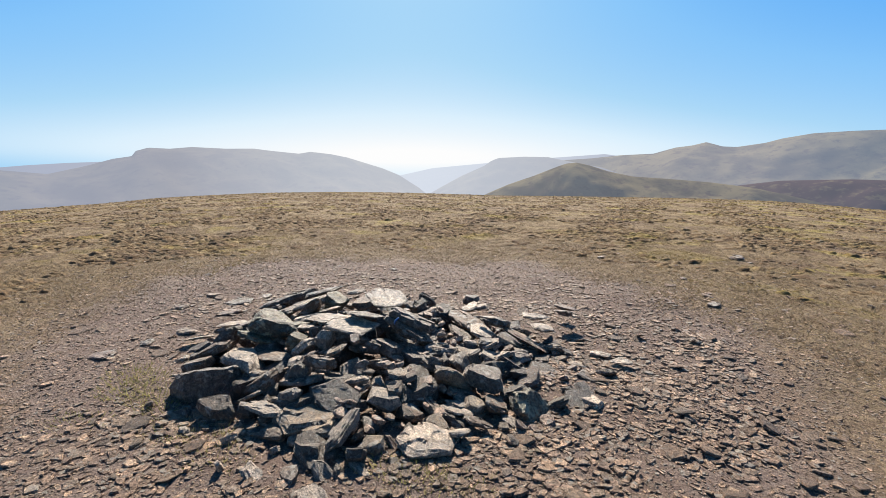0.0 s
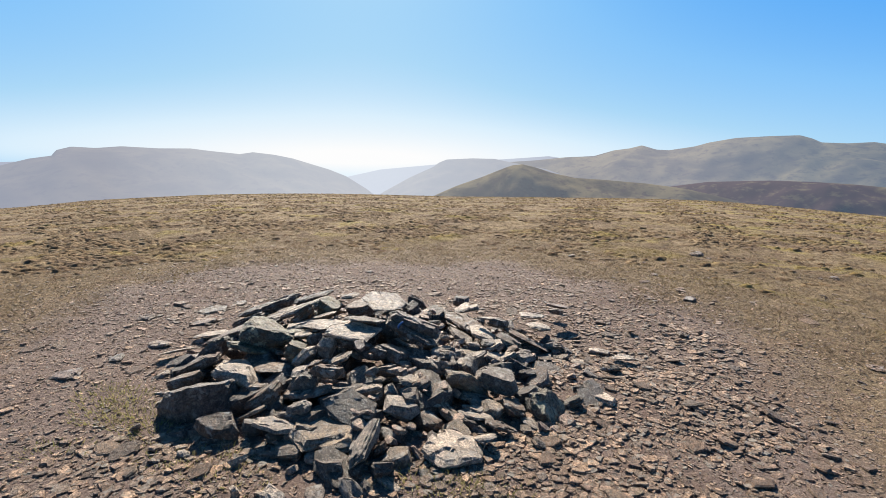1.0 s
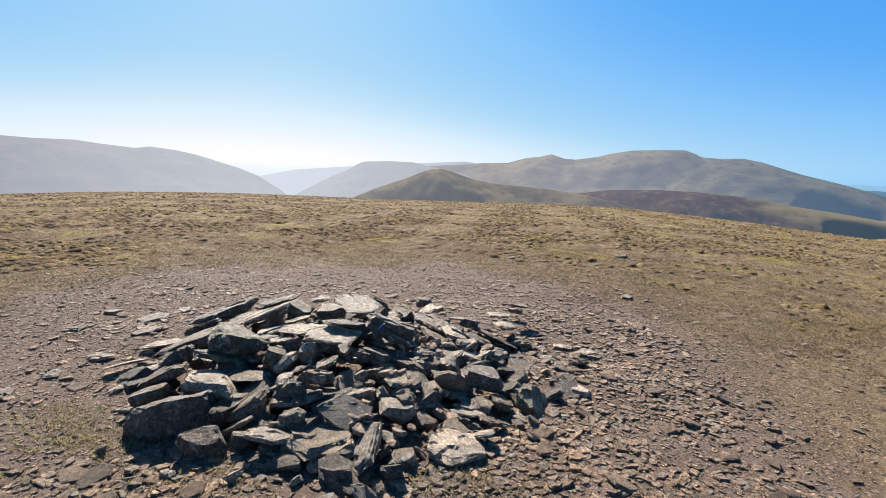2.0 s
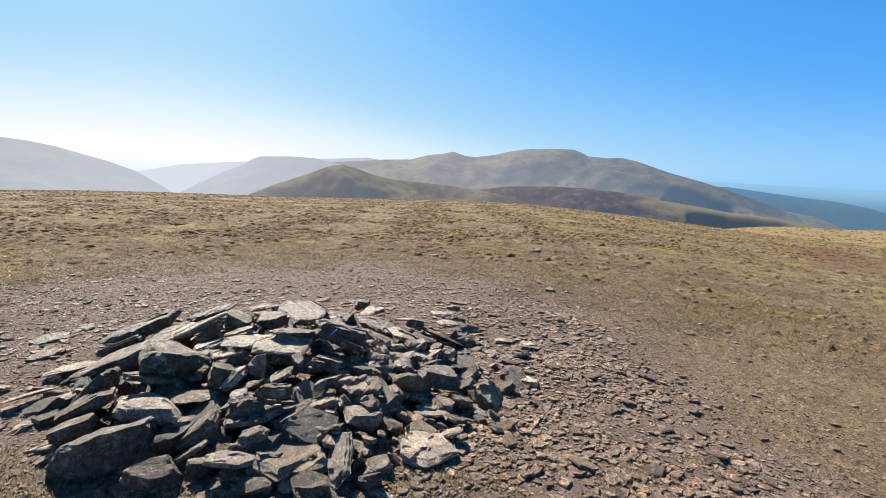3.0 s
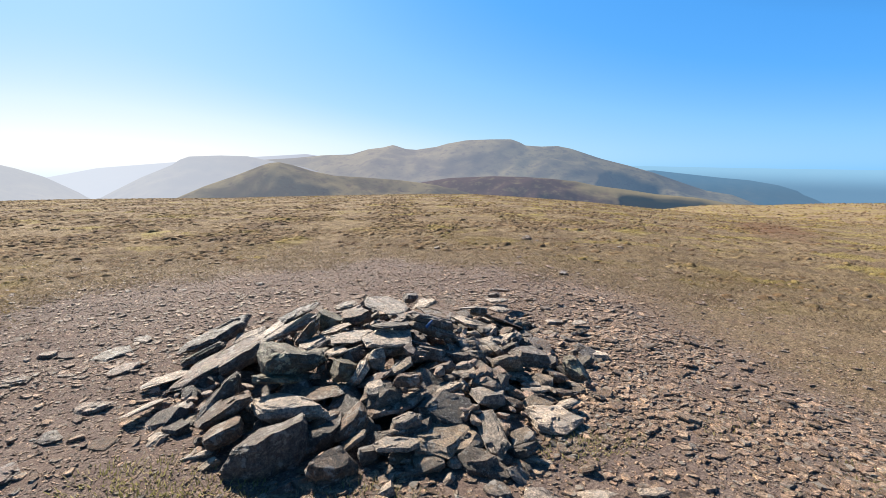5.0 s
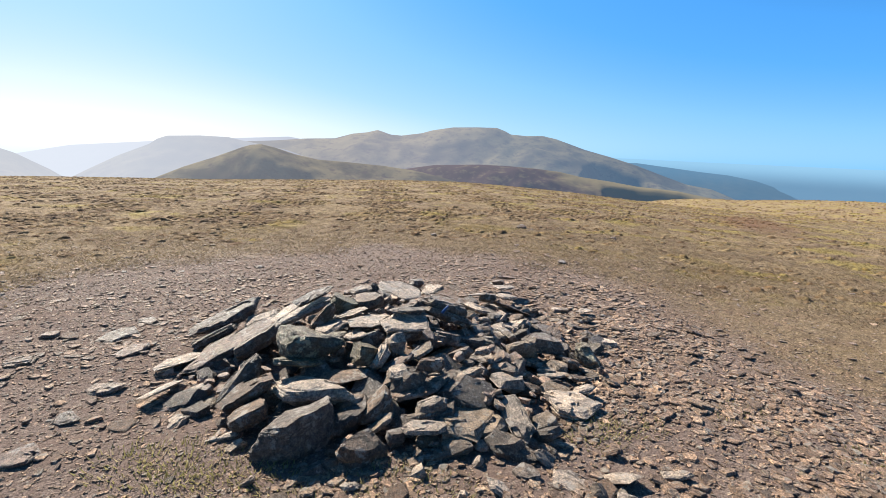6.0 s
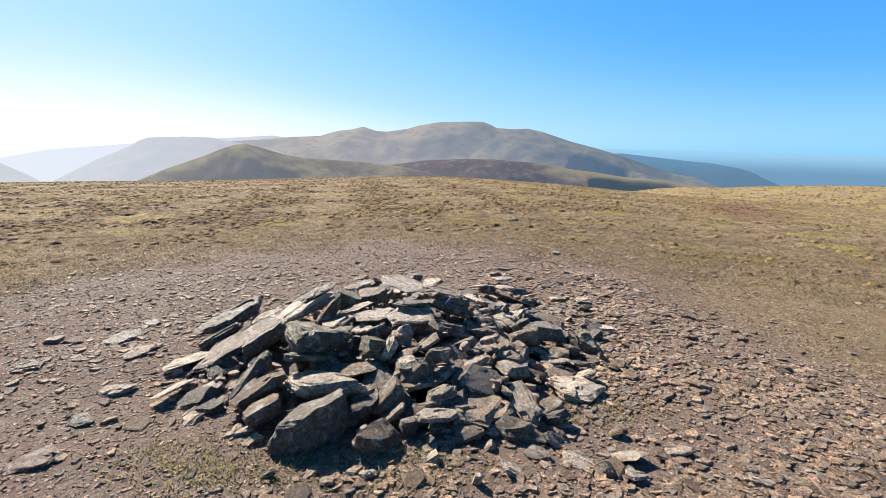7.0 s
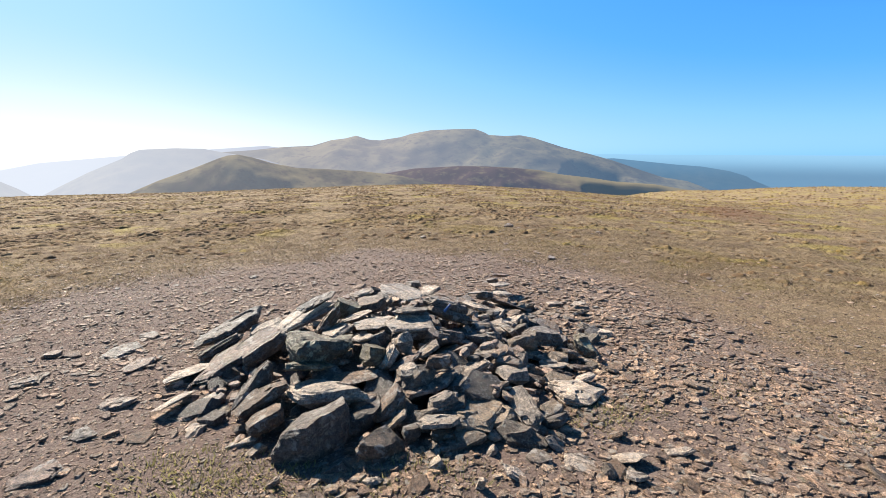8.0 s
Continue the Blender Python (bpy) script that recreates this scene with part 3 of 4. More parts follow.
stone(-1.41, 3.04, 0.13, 0.21, 0.10, 0.032, 1, -14, -26)
stone(-1.41, 2.86, 0.02, 0.09, 0.06, 0.058, 8, -7, -6, PALE)
stone(-1.36, 2.74, 0.01, 0.19, 0.09, 0.049, 7, -13, -20, PALE)
stone(-0.73, 3.01, 0.12, 0.39, 0.20, 0.085, -22, -3, -3)
stone(-0.66, 3.17, 0.22, 0.25, 0.17, 0.051, -21, 2, -20, PALE)
stone(-0.50, 3.18, 0.19, 0.12, 0.11, 0.073, -5, 9, 24, PALE)
stone(-0.42, 3.01, 0.17, 0.25, 0.21, 0.126, -19, 5, 8, PALE)
stone(-0.20, 3.13, 0.13, 0.21, 0.14, 0.027, -11, -6, 6, PALE)
stone(-0.24, 2.96, 0.07, 0.17, 0.21, 0.112, -31, -17, 20, RUSTY)
stone(-0.10, 3.07, 0.09, 0.20, 0.13, 0.058, -43, -13, 25)
stone(0.06, 2.97, 0.05, 0.23, 0.14, 0.079, -36, -20, 8, DARK)
stone(0.08, 3.02, 0.09, 0.26, 0.13, 0.022, -23, -3, 0, PALE)
stone(0.22, 2.88, 0.09, 0.21, 0.11, 0.032, -26, -2, 8, RUSTY)
stone(-0.10, 2.66, 0.065, 0.36, 0.40, 0.085, -38, -2, 3, PALE, "broad pale flat slab")
stone(0.10, 2.75, 0.09, 0.18, 0.14, 0.028, -50, -3, -21, PALE)
stone(-0.12, 2.85, 0.06, 0.14, 0.12, 0.041, -22, -0, 7, PALE)
stone(-0.18, 2.56, 0.01, 0.21, 0.10, 0.022, -20, -14, 8, PALE)
stone(-0.645, 2.67, 0.13, 0.36, 0.15, 0.08, 76, -30, -15, PALE, "pale upright splinter")
stone(-0.55, 2.68, 0.06, 0.16, 0.12, 0.039, -28, -25, -68, RUSTY)
stone(-0.44, 2.60, 0.06, 0.18, 0.13, 0.114, -18, 1, 6)
stone(-0.32, 2.65, 0.05, 0.15, 0.07, 0.034, -35, -13, 39)
stone(-0.25, 2.82, 0.02, 0.12, 0.08, 0.027, -51, -18, 3, PALE)
stone(-0.76, 2.72, 0.08, 0.16, 0.10, 0.089, -3, -5, 38)
stone(-0.66, 2.84, 0.09, 0.08, 0.10, 0.043, -25, -21, -0, RUSTY)
stone(-0.91, 2.71, 0.07, 0.15, 0.10, 0.075, -15, 1, 4, RUSTY)
stone(-0.91, 2.85, 0.09, 0.04, 0.11, 0.060, -20, -24, -0, PALE)
stone(-0.74, 2.64, 0.02, 0.15, 0.08, 0.031, -13, -15, -5, PALE)
stone(-0.84, 2.59, 0.02, 0.10, 0.06, 0.042, -19, 4, 14, PALE)
stone(-0.76, 2.53, 0.02, 0.16, 0.08, 0.038, -5, 1, 13)
stone(-0.65, 2.50, 0.02, 0.10, 0.05, 0.030, -32, -9, -27, PALE)
stone(-0.48, 2.47, 0.01, 0.20, 0.12, 0.032, -33, -15, 9, PALE)
stone(-0.59, 2.37, 0.02, 0.15, 0.08, 0.048, -56, -29, 53)
stone(-0.70, 2.43, 0.02, 0.16, 0.08, 0.033, -36, 5, -4, PALE)
stone(-0.93, 2.63, 0.02, 0.11, 0.05, 0.032, 2, -9, -35, PALE)
stone(-0.26, 2.47, 0.02, 0.17, 0.08, 0.035, -31, 4, 23)
# DARK on these five stands for the shade along the front foot
stone(-1.17, 2.74, -0.00, 0.30, 0.19, 0.107, -15, -28, -0, DARK)
stone(-1.01, 2.81, 0.01, 0.20, 0.16, 0.091, -18, -26, -10, DARK)
stone(-1.75, 2.98, 0.00, 0.19, 0.17, 0.100, -1, -26, -0, DARK)
stone(-1.86, 2.98, 0.00, 0.16, 0.17, 0.098, 2, -26, -10, DARK)
stone(-1.62, 2.91, 0.00, 0.15, 0.16, 0.090, -4, -27, 5, DARK)
stone(0.31, 4.27, 0.22, 0.29, 0.35, 0.061, -25, -8, 14, PALE)
stone(0.49, 4.32, 0.28, 0.17, 0.21, 0.113, -30, -8, -0)
stone(0.40, 4.34, 0.33, 0.24, 0.14, 0.023, -18, -15, -1, PALE)
stone(0.10, 4.19, 0.21, 0.28, 0.18, 0.056, -37, -9, 21)
stone(0.19, 4.02, 0.20, 0.15, 0.15, 0.049, -48, -12, 2, PALE)
stone(0.36, 4.00, 0.19, 0.20, 0.17, 0.094, -31, -12, -0, DARK)
stone(-0.09, 3.74, 0.20, 0.32, 0.35, 0.152, -27, -14, -4, RUSTY)
stone(0.20, 3.82, 0.18, 0.16, 0.17, 0.038, -27, -1, -21, PALE)
stone(0.38, 3.85, 0.14, 0.22, 0.15, 0.033, -46, -3, 12, PALE)
stone(0.12, 3.55, 0.18, 0.19, 0.23, 0.076, -31, -15, 60)
stone(0.29, 3.34, 0.19, 0.36, 0.28, 0.129, -36, -2, 8)
stone(-0.01, 3.42, 0.15, 0.21, 0.14, 0.037, -47, -17, 36, PALE)
stone(-0.36, 3.33, 0.20, 0.27, 0.16, 0.044, -41, 4, 0, PALE)
stone(0.11, 3.26, 0.09, 0.24, 0.22, 0.061, -48, -8, 7, PALE)
stone(0.19, 3.08, 0.10, 0.17, 0.13, 0.108, -51, -10, 20)
stone(0.36, 3.11, 0.10, 0.18, 0.22, 0.087, -38, -16, 30, RUSTY)
stone(0.62, 3.11, 0.05, 0.32, 0.28, 0.176, -29, 16, 44, LICHENED)
stone(1.24, 3.65, 0.00, 0.37, 0.29, 0.124, -43, -13, 8, DARK)
stone(1.08, 3.27, 0.05, 0.19, 0.14, 0.064, -41, -4, -2, PALE)
stone(1.00, 3.96, 0.02, 0.29, 0.15, 0.057, -38, 6, 8, RUSTY)
stone(0.93, 3.65, 0.04, 0.24, 0.12, 0.044, -48, -7, 6, RUSTY)
stone(1.16, 4.31, 0.03, 0.38, 0.24, 0.024, -37, 2, -4, PALE)
stone(0.72, 4.26, 0.14, 0.36, 0.18, 0.027, -48, -3, 10, PALE)
stone(1.34, 4.84, 0.03, 0.35, 0.26, 0.029, -40, 0, 2, PALE)
stone(1.69, 5.25, 0.03, 0.31, 0.24, 0.036, -33, 3, 5)
stone(1.27, 5.02, 0.17, 0.15, 0.12, 0.067, -34, -8, -10, DARK)
stone(0.23, 5.29, 0.22, 0.18, 0.19, 0.107, -22, -8, -0, DARK)
stone(0.22, 4.98, 0.23, 0.19, 0.23, 0.041, -15, 8, -17, PALE)
stone(0.79, 3.54, 0.02, 0.16, 0.12, 0.030, -27, 1, -1, PALE)
stone(0.60, 3.98, 0.15, 0.22, 0.15, 0.032, -16, -6, 5)
stone(0.80, 4.02, 0.06, 0.26, 0.13, 0.056, -39, -2, 6, RUSTY)
stone(0.03, 3.62, 0.20, 0.13, 0.14, 0.050, -26, -2, -16, PALE)
# DARK on these six paints in the shade of the hollow
stone(-0.17, 3.59, 0.17, 0.27, 0.19, 0.111, -27, -16, -8, DARK)
stone(-0.51, 3.65, 0.25, 0.27, 0.19, 0.153, -21, -15, 12, DARK)
stone(-0.54, 3.41, 0.24, 0.21, 0.12, 0.093, -23, -17, -10, DARK)
stone(-0.65, 3.66, 0.29, 0.22, 0.16, 0.127, -19, -15, 20, DARK)
stone(-0.82, 3.68, 0.36, 0.34, 0.17, 0.073, -16, -14, 4, DARK)
stone(-1.12, 3.73, 0.37, 0.17, 0.13, 0.107, -11, -14, -10, DARK)
stone(0.46, 2.96, 0.04, 0.20, 0.10, 0.030, -42, -10, 13, PALE)
stone(-0.48, 2.82, 0.07, 0.18, 0.15, 0.088, -28, -23, 5, DARK)
stone(0.08, 3.09, 0.10, 0.17, 0.11, 0.033, -24, -3, 9, PALE)
stone(-0.94, 3.02, 0.13, 0.14, 0.18, 0.115, -18, -21, 10, DARK)
stone(-0.68, 2.17, 0.02, 0.25, 0.17, 0.032, -56, 2, 8, PALE)
stone(-1.06, 2.31, 0.03, 0.22, 0.11, 0.029, -48, 2, 32, PALE)
stone(-0.87, 2.34, 0.03, 0.16, 0.10, 0.091, -62, -11, 7)
stone(-0.65, 2.04, 0.04, 0.10, 0.09, 0.058, -74, -16, 37)
stone(-1.39, 2.66, 0.03, 0.13, 0.11, 0.072, -39, -3, -23, PALE)
stone(-0.57, 1.92, 0.04, 0.13, 0.09, 0.037, -65, 0, -7, PALE)
stone(-0.46, 2.06, 0.03, 0.27, 0.14, 0.024, -47, -8, -16, PALE)
stone(-0.67, 2.36, 0.03, 0.24, 0.12, 0.041, -33, 14, 34, PALE)
stone(-0.85, 2.58, 0.04, 0.11, 0.07, 0.029, -28, -3, 0, PALE)
stone(-0.48, 2.46, 0.03, 0.22, 0.13, 0.030, -50, -11, 7, PALE)
stone(-1.72, 2.75, 0.04, 0.11, 0.06, 0.029, -34, -5, -8, PALE)
stone(-2.16, 3.05, 0.04, 0.12, 0.05, 0.030, -37, 4, -38)
stone(-2.18, 3.52, 0.04, 0.18, 0.10, 0.037, -20, -14, -12, PALE)
stone(-2.15, 3.38, 0.04, 0.13, 0.09, 0.053, 6, 0, -21)
stone(-2.27, 5.20, 0.03, 0.24, 0.17, 0.023, 2, 5, -2, PALE)
stone(-0.30, 2.22, 0.04, 0.11, 0.08, 0.029, -46, -14, -24, RUSTY)
stone(-1.29, 2.38, 0.04, 0.13, 0.04, 0.043, -86, 43, -66, PALE)
stone(-0.81, 2.46, 0.04, 0.14, 0.08, 0.031, -61, -1, 17)
stone(-1.04, 2.56, 0.04, 0.09, 0.08, 0.046, -65, 20, -53, PALE)
stone(-0.15, 1.89, 0.04, 0.17, 0.08, 0.030, -48, 5, -7, PALE)
stone(-0.05, 1.51, 0.04, 0.13, 0.08, 0.030, -61, -10, 6, PALE)
stone(0.72, 4.19, 0.17, 0.49, 0.24, 0.039, -15, -14, 24, RUSTY)
stone(0.99, 4.33, 0.03, 0.40, 0.26, 0.029, -12, 2, 3, PALE)
stone(1.06, 4.21, -0.00, 0.28, 0.14, 0.069, 1, 8, 10, DARK)
stone(0.63, 3.91, 0.12, 0.22, 0.21, 0.063, -16, 3, 10, PALE)
stone(0.77, 3.94, 0.05, 0.21, 0.15, 0.039, -11, -13, 1, PALE)
stone(1.19, 3.92, 0.04, 0.26, 0.13, 0.048, -17, -3, 2)
stone(0.70, 3.81, 0.03, 0.44, 0.22, 0.051, -11, -9, 3, DARK)
stone(0.66, 3.61, 0.02, 0.28, 0.15, 0.066, -15, -11, 9, RUSTY)
stone(0.93, 3.69, 0.04, 0.35, 0.17, 0.037, -1, 6, 11, PALE)
stone(0.85, 3.58, -0.03, 0.26, 0.14, 0.041, -9, 0, 4, PALE)
stone(0.35, 3.99, 0.19, 0.21, 0.17, 0.039, -4, 1, -22, PALE)
stone(0.43, 3.86, 0.13, 0.31, 0.19, 0.047, 9, -15, -23, PALE)
stone(0.54, 3.92, 0.17, 0.12, 0.15, 0.083, -2, -16, -49, RUSTY)
stone(1.60, 5.26, 0.02, 0.41, 0.28, 0.033, -11, -10, 13, PALE)
stone(1.81, 5.08, 0.05, 0.33, 0.22, 0.026, -0, 4, 4)
stone(1.34, 4.80, 0.01, 0.27, 0.17, 0.051, -15, 2, -10, DARK)
stone(1.41, 4.13, 0.07, 0.18, 0.15, 0.033, -36, -9, -4, PALE)
stone(0.83, 4.43, 0.32, 0.25, 0.18, 0.032, -28, 0, 3, PALE)
stone(1.34, 3.71, 0.09, 0.19, 0.13, 0.051, -29, -24, -14, RUSTY)
stone(1.23, 4.84, 0.29, 0.24, 0.18, 0.030, -6, -6, 8)
stone(0.93, 4.50, 0.18, 0.26, 0.17, 0.033, -23, 3, 6, PALE)
stone(1.51, 3.87, 0.12, 0.20, 0.12, 0.027, -3, 2, -0, PALE)
stone(1.44, 3.51, 0.04, 0.20, 0.11, 0.031, -24, -5, -3, RUSTY)
stone(0.27, 5.04, 0.20, 0.28, 0.20, 0.053, -11, -5, -12, PALE)
stone(1.16, 3.29, -0.04, 0.26, 0.14, 0.045, -29, 7, -14, RUSTY)


def cairn_z(x, y):
    left = np.clip(-0.75 - x, 0, None) / 1.75
    dome = 0.56 * (1 - left - (np.clip(x + 0.75, 0, None) / 1.2) ** 2 - ((y - 4.15) / np.where(y < 4.15, 1.72, 1.6)) ** 2)
    skirt = 0.17 * (1 - ((x - 0.1) / 1.25) ** 2 - ((y - 3.85) / 1.3) ** 2)
    return np.maximum(np.maximum(dome, skirt), 0.0)


rs = np.random.RandomState(21)
# mostly DARK: shade inside the heap is put into the stones' colour
fill_meshes = [rock_mesh("stone", 1.0, rs.uniform(0.55, 0.9), rs.uniform(0.25, 0.55), 300 + i, DARK if i < 12 else SLATE, 2) for i in range(20)]


def fill(count, lo, hi, small, large):
    made = 0
    while made < count:
        x, y = rs.uniform(-2.6, 1.5), rs.uniform(2.4, 5.8)
        s = float(cairn_z(x, y))
        if s < 0.02:
            continue
        made += 1
        size = rs.uniform(small, large) * (0.75 if s < 0.12 else 1.0)
        ob = new("stone", fill_meshes[rs.randint(20)])
        ob.parent = cairn
        ob.matrix_basis = Matrix.Translation(-cairn.location) @ pose(x, y, 0.02 + s * rs.uniform(lo, hi), -9) @ pose(0, 0, 0, rs.normal(0, 20), rs.normal(0, 20), rs.uniform(0, 360)) @ Matrix.Scale(size, 4)


fill(100, 0.2, 0.5, 0.28, 0.44)      # the hidden heart of the heap
fill(120, 0.4, 0.68, 0.10, 0.22)   # smaller stones wedged between the large ones


def joint_rubble(count, seed):
    """Small broken stones in the gaps of the heap."""
    rs = np.random.RandomState(seed)
    low = []
    for i in range(8):
        me = rock_mesh("rubble", 1.0, rs.uniform(0.6, 0.9), rs.uniform(0.25, 0.5), 700 + i, SLATE_ISLANDS, 1)
        low.append((np.array([v.co for v in me.vertices]), [tuple(p.vertices) for p in me.polygons]))
        bpy.data.meshes.remove(me)
    verts, faces, base, made = [], [], 0, 0
    while made < count:
        x, y = rs.uniform(-2.7, 1.6), rs.uniform(2.3, 5.8)
        s = float(cairn_z(x, y))
        if s < 0.012:
            continue
        made += 1
        size = rs.uniform(0.04, 0.12)
        m = pose(x, y, 0.02 + s * rs.uniform(0.4, 0.8), rs.normal(0, 20), rs.normal(0, 20), rs.uniform(0, 360))
        v, f = low[rs.randint(8)]
        v = v * size @ np.array(m.to_3x3()).T + np.array(m.translation) - np.array(cairn.location)
        verts.append(v)
        faces += [tuple(i + base for i in q) for q in f]
        base += len(v)
    ob = mesh_ob("rubble", np.concatenate(verts), faces, SLATE_ISLANDS, cairn, True, 24)
    return tagged(ob, "small broken stones in the gaps", kind="stuff")


joint_rubble(360, 23)


# ---------------------------------------------------------------- loose slate on the ground
def shard_arrays(rs, x, y, size, thick, tilt):
    """Vertices and faces of one flat, broken piece of slate lying at x, y."""
    k = rs.randint(5, 8)
    a = np.sort(rs.uniform(0, 6.283, k)) * 0.5 + np.linspace(0, 6.283, k, endpoint=False) * 0.5
    rad = rs.uniform(0.65, 1.0, k)
    stretch, turn = rs.uniform(0.5, 0.95), rs.uniform(0, 6.283)
    px, py = rad * np.cos(a) * size, rad * np.sin(a) * size * stretch
    rings = []
    for f, h in ((0.95, -0.4), (1.0, 0.35), (0.86, 1.0)):
        rings.append(np.stack([px * f, py * f, np.full(k, h * thick) + (rs.uniform(-0.12, 0.12, k) * thick)], 1))
    v = np.concatenate(rings)
    tx, ty = rs.normal(0, tilt), rs.normal(0, tilt)
    v[:, 2] += v[:, 0] * tx + v[:, 1] * ty
    c, s = math.cos(turn), math.sin(turn)
    v[:, :2] = np.stack([v[:, 0] * c - v[:, 1] * s, v[:, 0] * s + v[:, 1] * c], 1)
    v += (x, y, 0)
    faces = [tuple(range(2 * k, 3 * k))]
    for r in (0, k):
        faces += [(r + i, r + (i + 1) % k, r + k + (i + 1) % k, r + k + i) for i in range(k)]
    return v, faces


def scatter_density(x, y):
    """Loose slate: a thick spill before and east of the cairn, finer and thinner to the west and behind."""
    e = stony(x, y)
    spill = smooth01((e + 0.15) / 0.9) * smooth01((x + 0.6) / 1.2) * smooth01((5.6 - y) / 2.2)
    front = np.exp(-(((x + 1.2) / 2.2) ** 2 + ((y - 1.9) / 0.8) ** 2))
    west = 0.12 * smooth01((e - 0.1) / 1.4) * smooth01((0.2 - x) / 1.2)
    back = 0.35 * np.exp(-(((x - 0.6) / 2.2) ** 2 + ((y - 5.6) / 1.0) ** 2))
    return (1.15 * spill + 0.9 * front + west + back) * np.clip(0.8 + 0.8 * wavy(x, y, 1.3, 31), 0.12, 1.6)


def scatter(name, label, count, lo, hi, seed, floor):
    rs = np.random.RandomState(seed)
    x, y = rs.uniform(-7, 8, count * 14), rs.uniform(-1.5, 10, count * 14)
    want = np.maximum(scatter_density(x, y), floor * (np.hypot(x, y - 3.5) < 8) * (1 + 2 * (stony(x, y) > 0)))
    keep = np.flatnonzero(rs.uniform(0, 1, len(x)) < want)[:count]
    x, y = x[keep], y[keep]
    z = ground_z(x, y)
    verts, faces, base = [], [], 0
    for px, py, pz in zip(x, y, z):
        size = lo * (hi / lo) ** (rs.uniform() ** 1.35)
        v, f = shard_arrays(rs, px, py, size, size * rs.uniform(0.10, 0.26), 0.13)
        v[:, 2] += pz + size * 0.05
        verts.append(v)
        faces += [tuple(i + base for i in q) for q in f]
        base += len(v)
    ob = mesh_ob(name, np.concatenate(verts), faces, SHARD, smooth=False)
    return tagged(ob, label, "stones", kind="stuff")


scatter("slate_rubble", "loose brown-grey broken slate pieces lying on the ground", 15000, 0.016, 0.062, 5, 0.01)


def chips(name, label, count, lo, hi, spread, seed, floor):
    rs = np.random.RandomState(seed)
    x, y = rs.uniform(-8, 9, count * 8), rs.uniform(-1.5, 11, count * 8)
    want = np.maximum(0.7 * scatter_density(x, y), floor * (0.75 * smooth01((stony(x, y) + spread) / spread) + 0.25 * smooth01((stony(x, y) + 4) / 3)))
    keep = np.flatnonzero(rs.uniform(0, 1, len(x)) < want)[:count]
    x, y = x[keep], y[keep]
    n, k = len(x), 5
    z = ground_z(x, y)
    size = lo * (hi / lo) ** (rs.uniform(0, 1, n) ** 1.3)
    a = np.linspace(0, 6.283, k, endpoint=False)[None] + rs.uniform(-0.45, 0.45, (n, k)) + rs.uniform(0, 6.283, (n, 1))
    rad = size[:, None] * rs.uniform(0.6, 1.1, (n, k))
    turn = rs.uniform(0, 6.283, (n, 1))
    px, py = rad * np.cos(a), rad * np.sin(a) * rs.uniform(0.5, 1.0, (n, 1))
    px, py = px * np.cos(turn) - py * np.sin(turn), px * np.sin(turn) + py * np.cos(turn)
    tx, ty = rs.normal(0, 0.22, (n, 1)), rs.normal(0, 0.22, (n, 1))
    thick = size[:, None] * rs.uniform(0.1, 0.3, (n, 1))
    low = np.stack([x[:, None] + px, y[:, None] + py, z[:, None] - 0.4 * thick + 0 * px], 2)
    high = np.stack([x[:, None] + px * 0.9, y[:, None] + py * 0.9, z[:, None] + thick + px * tx + py * ty], 2)
    v = np.concatenate([low, high], 1).reshape(-1, 3)
    one = [(k + 0, k + 1, k + 2, k + 3, k + 4)] + [(i, (i + 1) % k, k + (i + 1) % k, k + i) for i in range(k)]
    faces = [tuple(i + b for i in f) for b in range(0, n * 2 * k, 2 * k) for f in one]
    return tagged(mesh_ob(name, v, faces, SHARD, smooth=False), label, "stones", kind="stuff")


chips("slate_chips", "small slate chips trodden into bare earth", 120000, 0.006, 0.024, 1.2, 6, 0.6)

# larger loose pieces, each one its own
rs = np.random.RandomState(77)
shard_meshes = []
for i in range(14):
    v, f = shard_arrays(rs, 0, 0, 1.0, rs.uniform(0.06, 0.15), 0.05)
    me = bpy.data.meshes.new("slate_piece")
    me.from_pydata([tuple(p) for p in v], [], f)
    me.materials.append(SHARD_PIECE)
    shard_meshes.append(me)
xs, ys = rs.uniform(-4, 4.5, 6000), rs.uniform(0.2, 7, 6000)
keep = np.flatnonzero((rs.uniform(0, 1, 6000) < scatter_density(xs, ys) + 0.03) & (cairn_z(xs, ys) < 0.05))[:290]
for x, y, z in zip(xs[keep], ys[keep], ground_z(xs[keep], ys[keep])):
    size = 0.04 + 0.085 * rs.uniform() ** 1.7
    ob = new("slate_piece", shard_meshes[rs.randint(14)])
    ob.parent = ground
    ob.matrix_basis = pose(x, y, z + size * 0.08, rs.normal(0, 11), rs.normal(0, 11), rs.uniform(0, 360)) @ Matrix.Scale(size, 4)


